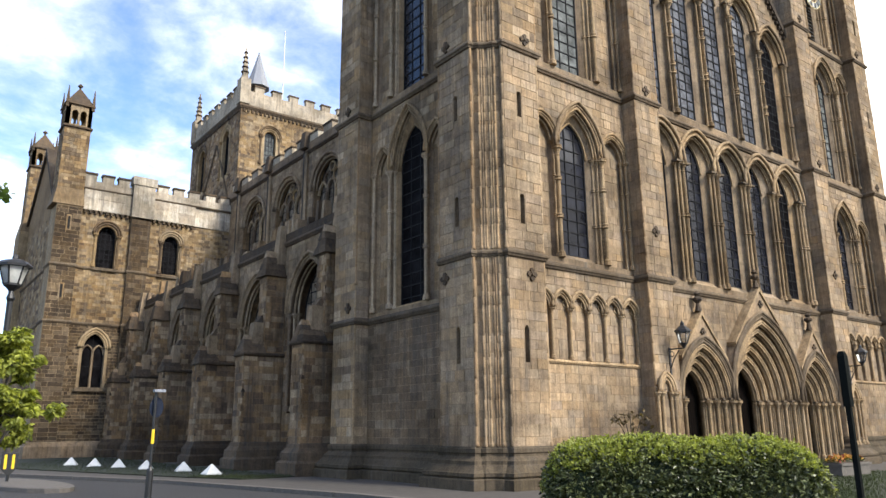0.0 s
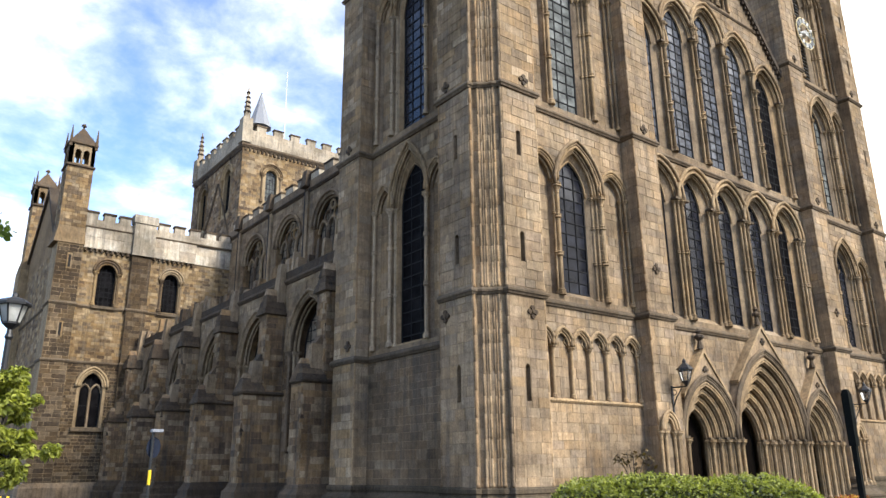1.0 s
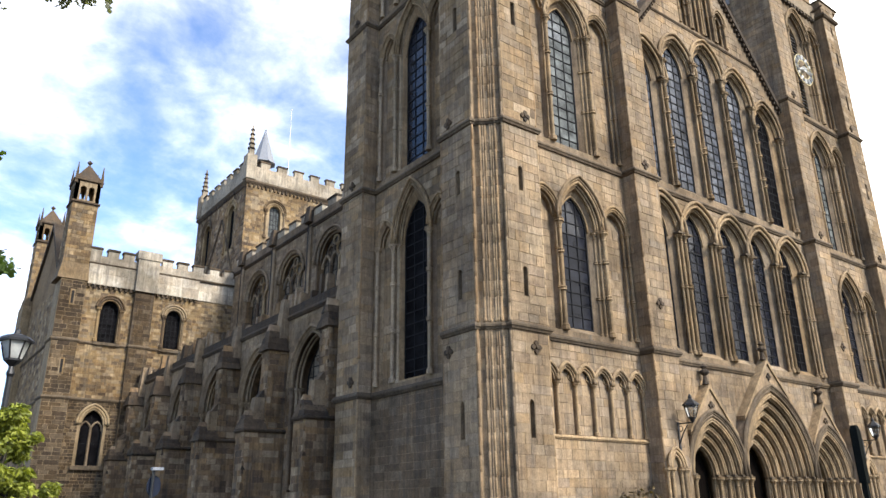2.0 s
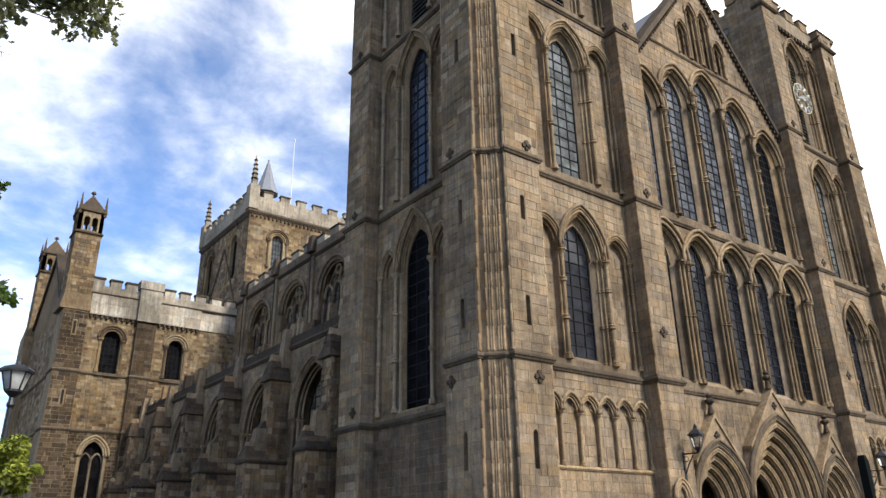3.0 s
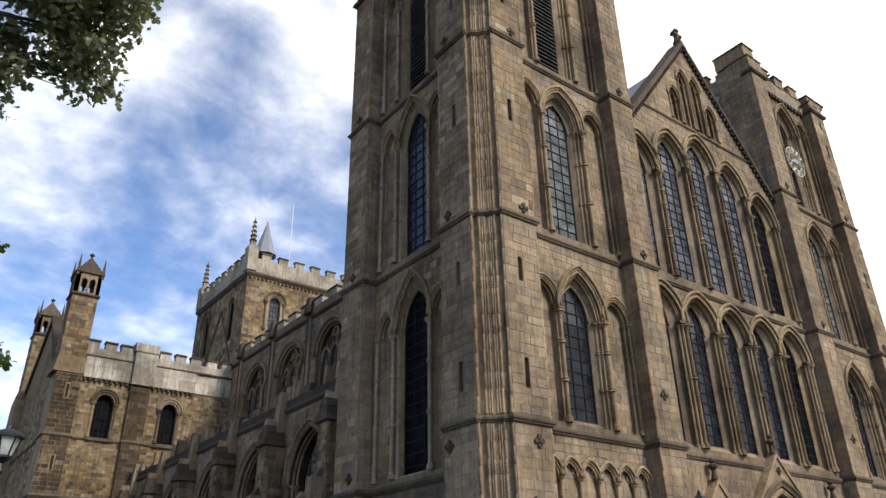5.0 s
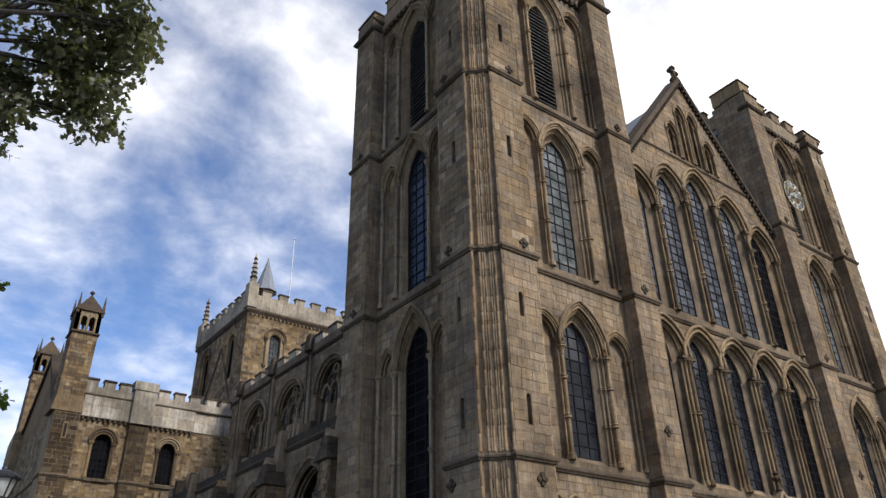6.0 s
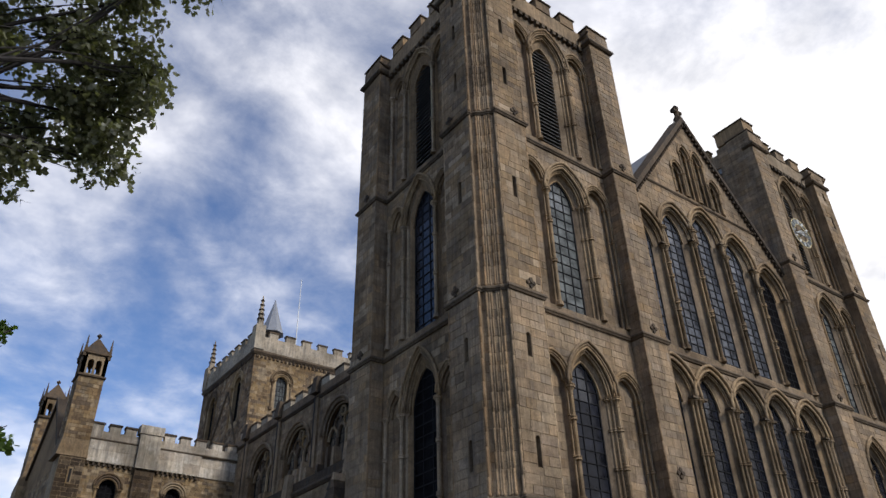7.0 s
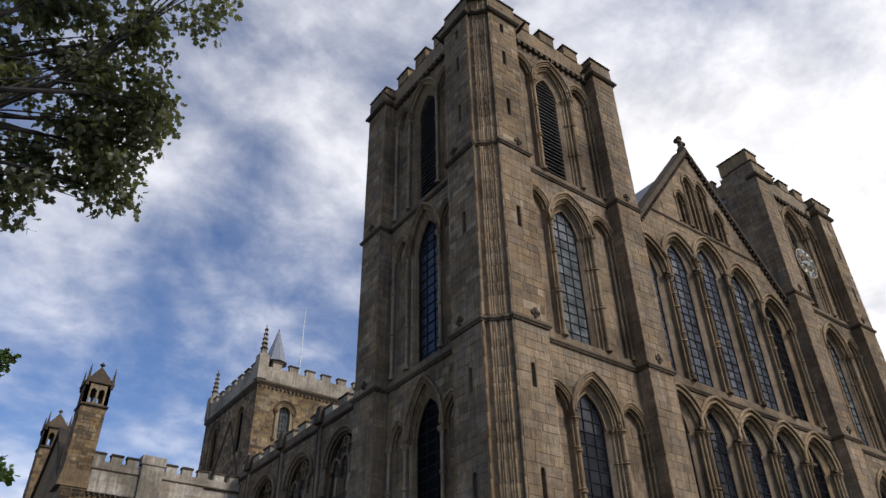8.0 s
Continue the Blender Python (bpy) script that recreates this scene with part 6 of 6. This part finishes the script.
def leaves(spots, count, size, seed, droop=0.3, lobes=5):
    """Many small lobed leaves scattered in clumps: spots of (centre, radii)."""
    rng, vs, fs = random.Random(seed), [], []
    weights = [r[0] * r[1] * r[2] for _, r in spots]
    for _ in range(count):
        (c, r), = rng.choices(spots, weights)
        d = Vector((rng.gauss(0, 1), rng.gauss(0, 1), rng.gauss(0, 1))).normalized() * rng.random() ** 0.45
        p = Vector((c[0] + d.x * r[0], c[1] + d.y * r[1], c[2] + d.z * r[2]))
        s = size * rng.uniform(0.55, 1.25)
        a = Vector((rng.uniform(-1, 1), rng.uniform(-1, 1), rng.uniform(-1, 0.4) - droop)).normalized()
        b = a.cross(Vector((rng.uniform(-1, 1), rng.uniform(-1, 1), rng.uniform(-0.2, 1.5)))).normalized()
        up = a.cross(b)
        k = len(vs)
        if lobes == 5:
            pts = ((0, 0, 0), (0.35, 0.42, 0.05), (0.42, 0.16, 0.03), (0.75, 0.32, -0.02), (1, 0, -0.12), (0.75, -0.32, -0.02), (0.42, -0.16, 0.03), (0.35, -0.42, 0.05))
            fs += [(k, k + 1, k + 2), (k, k + 2, k + 6), (k, k + 6, k + 7), (k + 2, k + 3, k + 4), (k + 2, k + 4, k + 6), (k + 4, k + 5, k + 6)]
        else:
            pts = ((0, 0, 0), (0.45, 0.28, 0.06), (1, 0, -0.06), (0.45, -0.28, 0.06))
            fs += [(k, k + 1, k + 2), (k, k + 2, k + 3)]
        vs += [p + a * x * s + b * y * s + up * z * s for x, y, z in pts]
    sh = Shape()
    sh.v, sh.f = [tuple(v) for v in vs], fs
    return sh


def clump_spots(points, spread, radius, per, seed):
    rng, out = random.Random(seed), []
    for x, y, z, k in points:
        for _ in range(int(per * k)):
            r = radius * rng.uniform(0.5, 1.2)
            out.append(((x + rng.gauss(0, spread), y + rng.gauss(0, spread), z + rng.gauss(0, spread * 0.8)), (r, r, r * 0.75)))
    return out


# clipped hedge
hedge = thing("hedge", (-4.9, -10.3, 0), "thick clipped green hedge with sunlit yellow-green tips", "hedge")
HA, HB = Vector((-6.25, -8.85, 0)), Vector((-3.85, -11.25, 0))
ax = (HB - HA).normalized()
nx = Vector((ax.y, -ax.x, 0))
rng = random.Random(11)
vs, fs, rows, cols = [], [], 13, 34
HL = (HB - HA).length + 0.7


def hedge_point(s, t):
    """s along the hedge, t round its section."""
    a = t * math.pi
    end = min(1.0, math.sqrt(max(0.0, 1 - (2 * s - 1) ** 6)))
    w, h = 1.0 * (0.35 + 0.65 * end), (1.58 + 0.02 * math.sin(7 * s) + 0.03 * math.sin(17 * s + 1)) * (0.5 + 0.5 * end)
    c, q = math.cos(a), math.sin(a)
    c, q = math.copysign(abs(c) ** 0.6, c), q ** 0.5
    p = HA - ax * 0.35 + ax * HL * s + nx * (c * w)
    return Vector((p.x, p.y, q * h))


for i in range(cols):
    for j in range(rows):
        p = hedge_point(i / (cols - 1), j / (rows - 1))
        mid = HA - ax * 0.35 + ax * HL * (i / (cols - 1))
        p = mid + (p - mid) * 0.93
        vs.append((p.x, p.y, max(p.z, -0.02)))
fs = [(i * rows + j, i * rows + j + 1, (i + 1) * rows + j + 1, (i + 1) * rows + j) for i in range(cols - 1) for j in range(rows - 1)]
core = Shape()
core.v, core.f = vs, fs + [tuple(range(rows)), tuple(range((cols - 1) * rows, cols * rows))]
# near-black core colour stands for the shade between the leaves
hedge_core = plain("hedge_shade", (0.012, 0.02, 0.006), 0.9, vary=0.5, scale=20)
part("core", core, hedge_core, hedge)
spots = []
for _ in range(2600):
    p = hedge_point(rng.random(), rng.uniform(0.02, 0.98))
    r = rng.uniform(0.05, 0.12)
    spots.append(((p.x, p.y, p.z), (r, r, r)))
tagged(part("leaves", leaves(spots, 36000, 0.066, 12, 0.0, 4), leaf_hedge, hedge), kind="stuff")
# paler leaves along the top: sunlight on the crown put into their colour
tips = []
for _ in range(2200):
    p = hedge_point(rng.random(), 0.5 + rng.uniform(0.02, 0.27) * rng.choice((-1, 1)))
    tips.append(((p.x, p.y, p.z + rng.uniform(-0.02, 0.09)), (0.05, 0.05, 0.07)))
leaf_tip = leafy("sunlit_young_leaves", (0.13, 0.15, 0.03), (0.34, 0.36, 0.08), 0.45, 0.35)
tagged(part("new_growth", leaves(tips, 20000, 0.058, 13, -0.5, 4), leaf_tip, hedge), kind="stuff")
sprig = thing("rose_sprig", (-5.64, -9.67, 1.45), "dark red-leaved sprig standing above the hedge", "shrub")
st = Shape()
for dx, dz in ((-0.16, 0.42), (0.0, 0.5), (0.14, 0.46), (0.22, 0.36), (-0.08, 0.5)):
    st.tube([(-5.64, -9.67, 1.3), (-5.64 + dx * 0.5, -9.67 - dx * 0.4, 1.5 + dz * 0.5), (-5.64 + dx, -9.67 - dx * 0.8, 1.52 + dz)], [0.012, 0.009, 0.005], 4)
part("stems", st, bark, sprig)
leaf_rose = leafy("bronze_leaves", (0.05, 0.03, 0.015), (0.12, 0.08, 0.03), 0.5)
tagged(part("leaves", leaves([((-5.64 + dx, -9.67 - dx * 0.8, 1.52 + dz), (0.09, 0.09, 0.08)) for dx, dz in ((-0.16, 0.42), (0.0, 0.5), (0.14, 0.46), (0.22, 0.36), (-0.08, 0.4), (0.05, 0.3))], 90, 0.09, 14, 0.1, 4), leaf_rose, sprig), kind="stuff")


def limb(s, a, b, r0, r1, rng, bend=0.25):
    a, b = Vector(a), Vector(b)
    n, off = 6, Vector((rng.uniform(-1, 1), rng.uniform(-1, 1), rng.uniform(-0.6, 0.6))) * (b - a).length * bend
    pts = [a.lerp(b, i / n) + off * math.sin(math.pi * i / n) * 0.5 for i in range(n + 1)]
    s.tube(pts, [r0 + (r1 - r0) * i / n for i in range(n + 1)], 6)
    return pts


def broadleaf(name, foot, fork, clumps, trunk_r, leaf_mat, count, size, label, seed, spread, radius, per, lobes=5):
    """A tree: tapered trunk, limbs out to each clump of foliage, twigs and leaves."""
    rng = random.Random(seed)
    t = thing(name, foot, label, "tree")
    wood = Shape()
    limb(wood, foot, fork, trunk_r, trunk_r * 0.6, rng, 0.06)
    part("trunk", wood, bark, t)
    spots = clump_spots(clumps, spread, radius, per, seed)
    for x, y, z, k in clumps:
        b = Shape()
        pts = limb(b, fork, (x, y, z), trunk_r * 0.22, 0.012, rng, 0.22)
        for _ in range(5):
            q = rng.choice(pts[2:])
            end = (x + rng.gauss(0, spread * 0.6), y + rng.gauss(0, spread * 0.6), z + rng.gauss(0, spread * 0.5))
            limb(b, q, end, 0.014, 0.005, rng, 0.3)
        part("branch", b, bark, t)
    tagged(part("crown", leaves(spots, count, size, seed + 1, 0.35, lobes), leaf_mat, t), kind="stuff")
    return t


OAK = [(x - 0.03, y - 0.03, z + 0.06, k) for x, y, z, k in [(-14.83, -10.5, 7.83, 1.3), (-15.0, -9.9, 7.05, 1.0), (-14.5, -11.0, 8.3, 1.1), (-14.3, -10.3, 7.55, 1.1), (-14.4, -10.0, 6.86, 0.8), (-14.5, -10.15, 7.3, 0.9), (-14.22, -10.6, 7.8, 0.8), (-14.2, -11.5, 8.75, 0.3), (-15.6, -10.4, 7.6, 1.4),
       (-15.3, -9.5, 6.62, 0.8), (-15.3, -10.9, 8.4, 1.2), (-16.2, -10.2, 7.4, 1.4), (-16.0, -9.6, 6.8, 1.0), (-15.2, -11.8, 9.3, 1.2), (-14.6, -12.2, 9.6, 0.8), (-17.2, -10.0, 7.6, 1.4), (-16.6, -11.2, 8.8, 1.4), (-17.8, -10.8, 8.4, 1.2), (-18.6, -9.8, 7.4, 1.2)]]
broadleaf("oak_tree", (-18.8, -10.6, -0.12), (-18.0, -10.5, 5.2), OAK, 0.28, leaf_oak, 18000, 0.092, "overhanging broadleaf tree with dark green lobed leaves", 31, 0.23, 0.25, 18)
SPRIGS = [(-14.62, -8.95, 5.2, 0.5), (-14.4, -8.6, 4.35, 0.35), (-15.3, -8.8, 5.0, 1.0), (-15.2, -8.5, 4.0, 0.8), (-15.9, -8.9, 4.6, 1.0)]
broadleaf("young_tree", (-16.4, -8.6, -0.12), (-16.2, -8.7, 3.0), SPRIGS, 0.1, leafy("mid_green_leaves", (0.03, 0.06, 0.012), (0.09, 0.14, 0.03), 0.5, 0.3), 1900, 0.11, "slim young tree with mid-green leaves beside the path", 41, 0.16, 0.16, 8)
ACER = [(x - 0.24, y, z - 0.08, k) for x, y, z, k in [(-13.85, -8.3, 2.5, 1.2), (-13.62, -8.35, 2.7, 0.6), (-13.7, -8.28, 2.05, 0.8), (-13.55, -8.32, 2.15, 0.5), (-14.25, -8.25, 2.5, 1.2), (-14.15, -8.3, 2.85, 0.9), (-14.6, -8.2, 2.3, 1.2), (-14.9, -8.3, 2.7, 1.0), (-14.3, -8.2, 1.9, 0.8)]]
broadleaf("maple_shrub", (-14.15, -8.3, -0.12), (-14.1, -8.3, 1.3), ACER, 0.035, leaf_acer, 24000, 0.075, "small maple with bright yellow-green leaves", 51, 0.17, 0.09, 26, 4)

planter = thing("planter", (13.4, -3.9, 0), "low stone planter with summer flowers", "planter")
part("box", Shape().box(12.4, 14.6, -4.3, -3.5, 0.0, 0.42).box(12.35, 14.65, -4.35, -3.45, 0.42, 0.5), kerb_mat, planter)
part("soil", Shape().box(12.45, 14.55, -4.25, -3.55, 0.5, 0.53), soil, planter)
tagged(part("blossom", leaves([((12.6 + 0.2 * i, -3.9, 0.65), (0.2, 0.3, 0.14)) for i in range(10)], 700, 0.1, 61, -0.3, 4), leaf_red, planter), kind="stuff")
tagged(part("foliage", leaves([((12.6 + 0.2 * i, -3.9, 0.58), (0.2, 0.32, 0.12)) for i in range(10)], 1200, 0.11, 62, -0.2, 4), leaf_hedge, planter), kind="stuff")
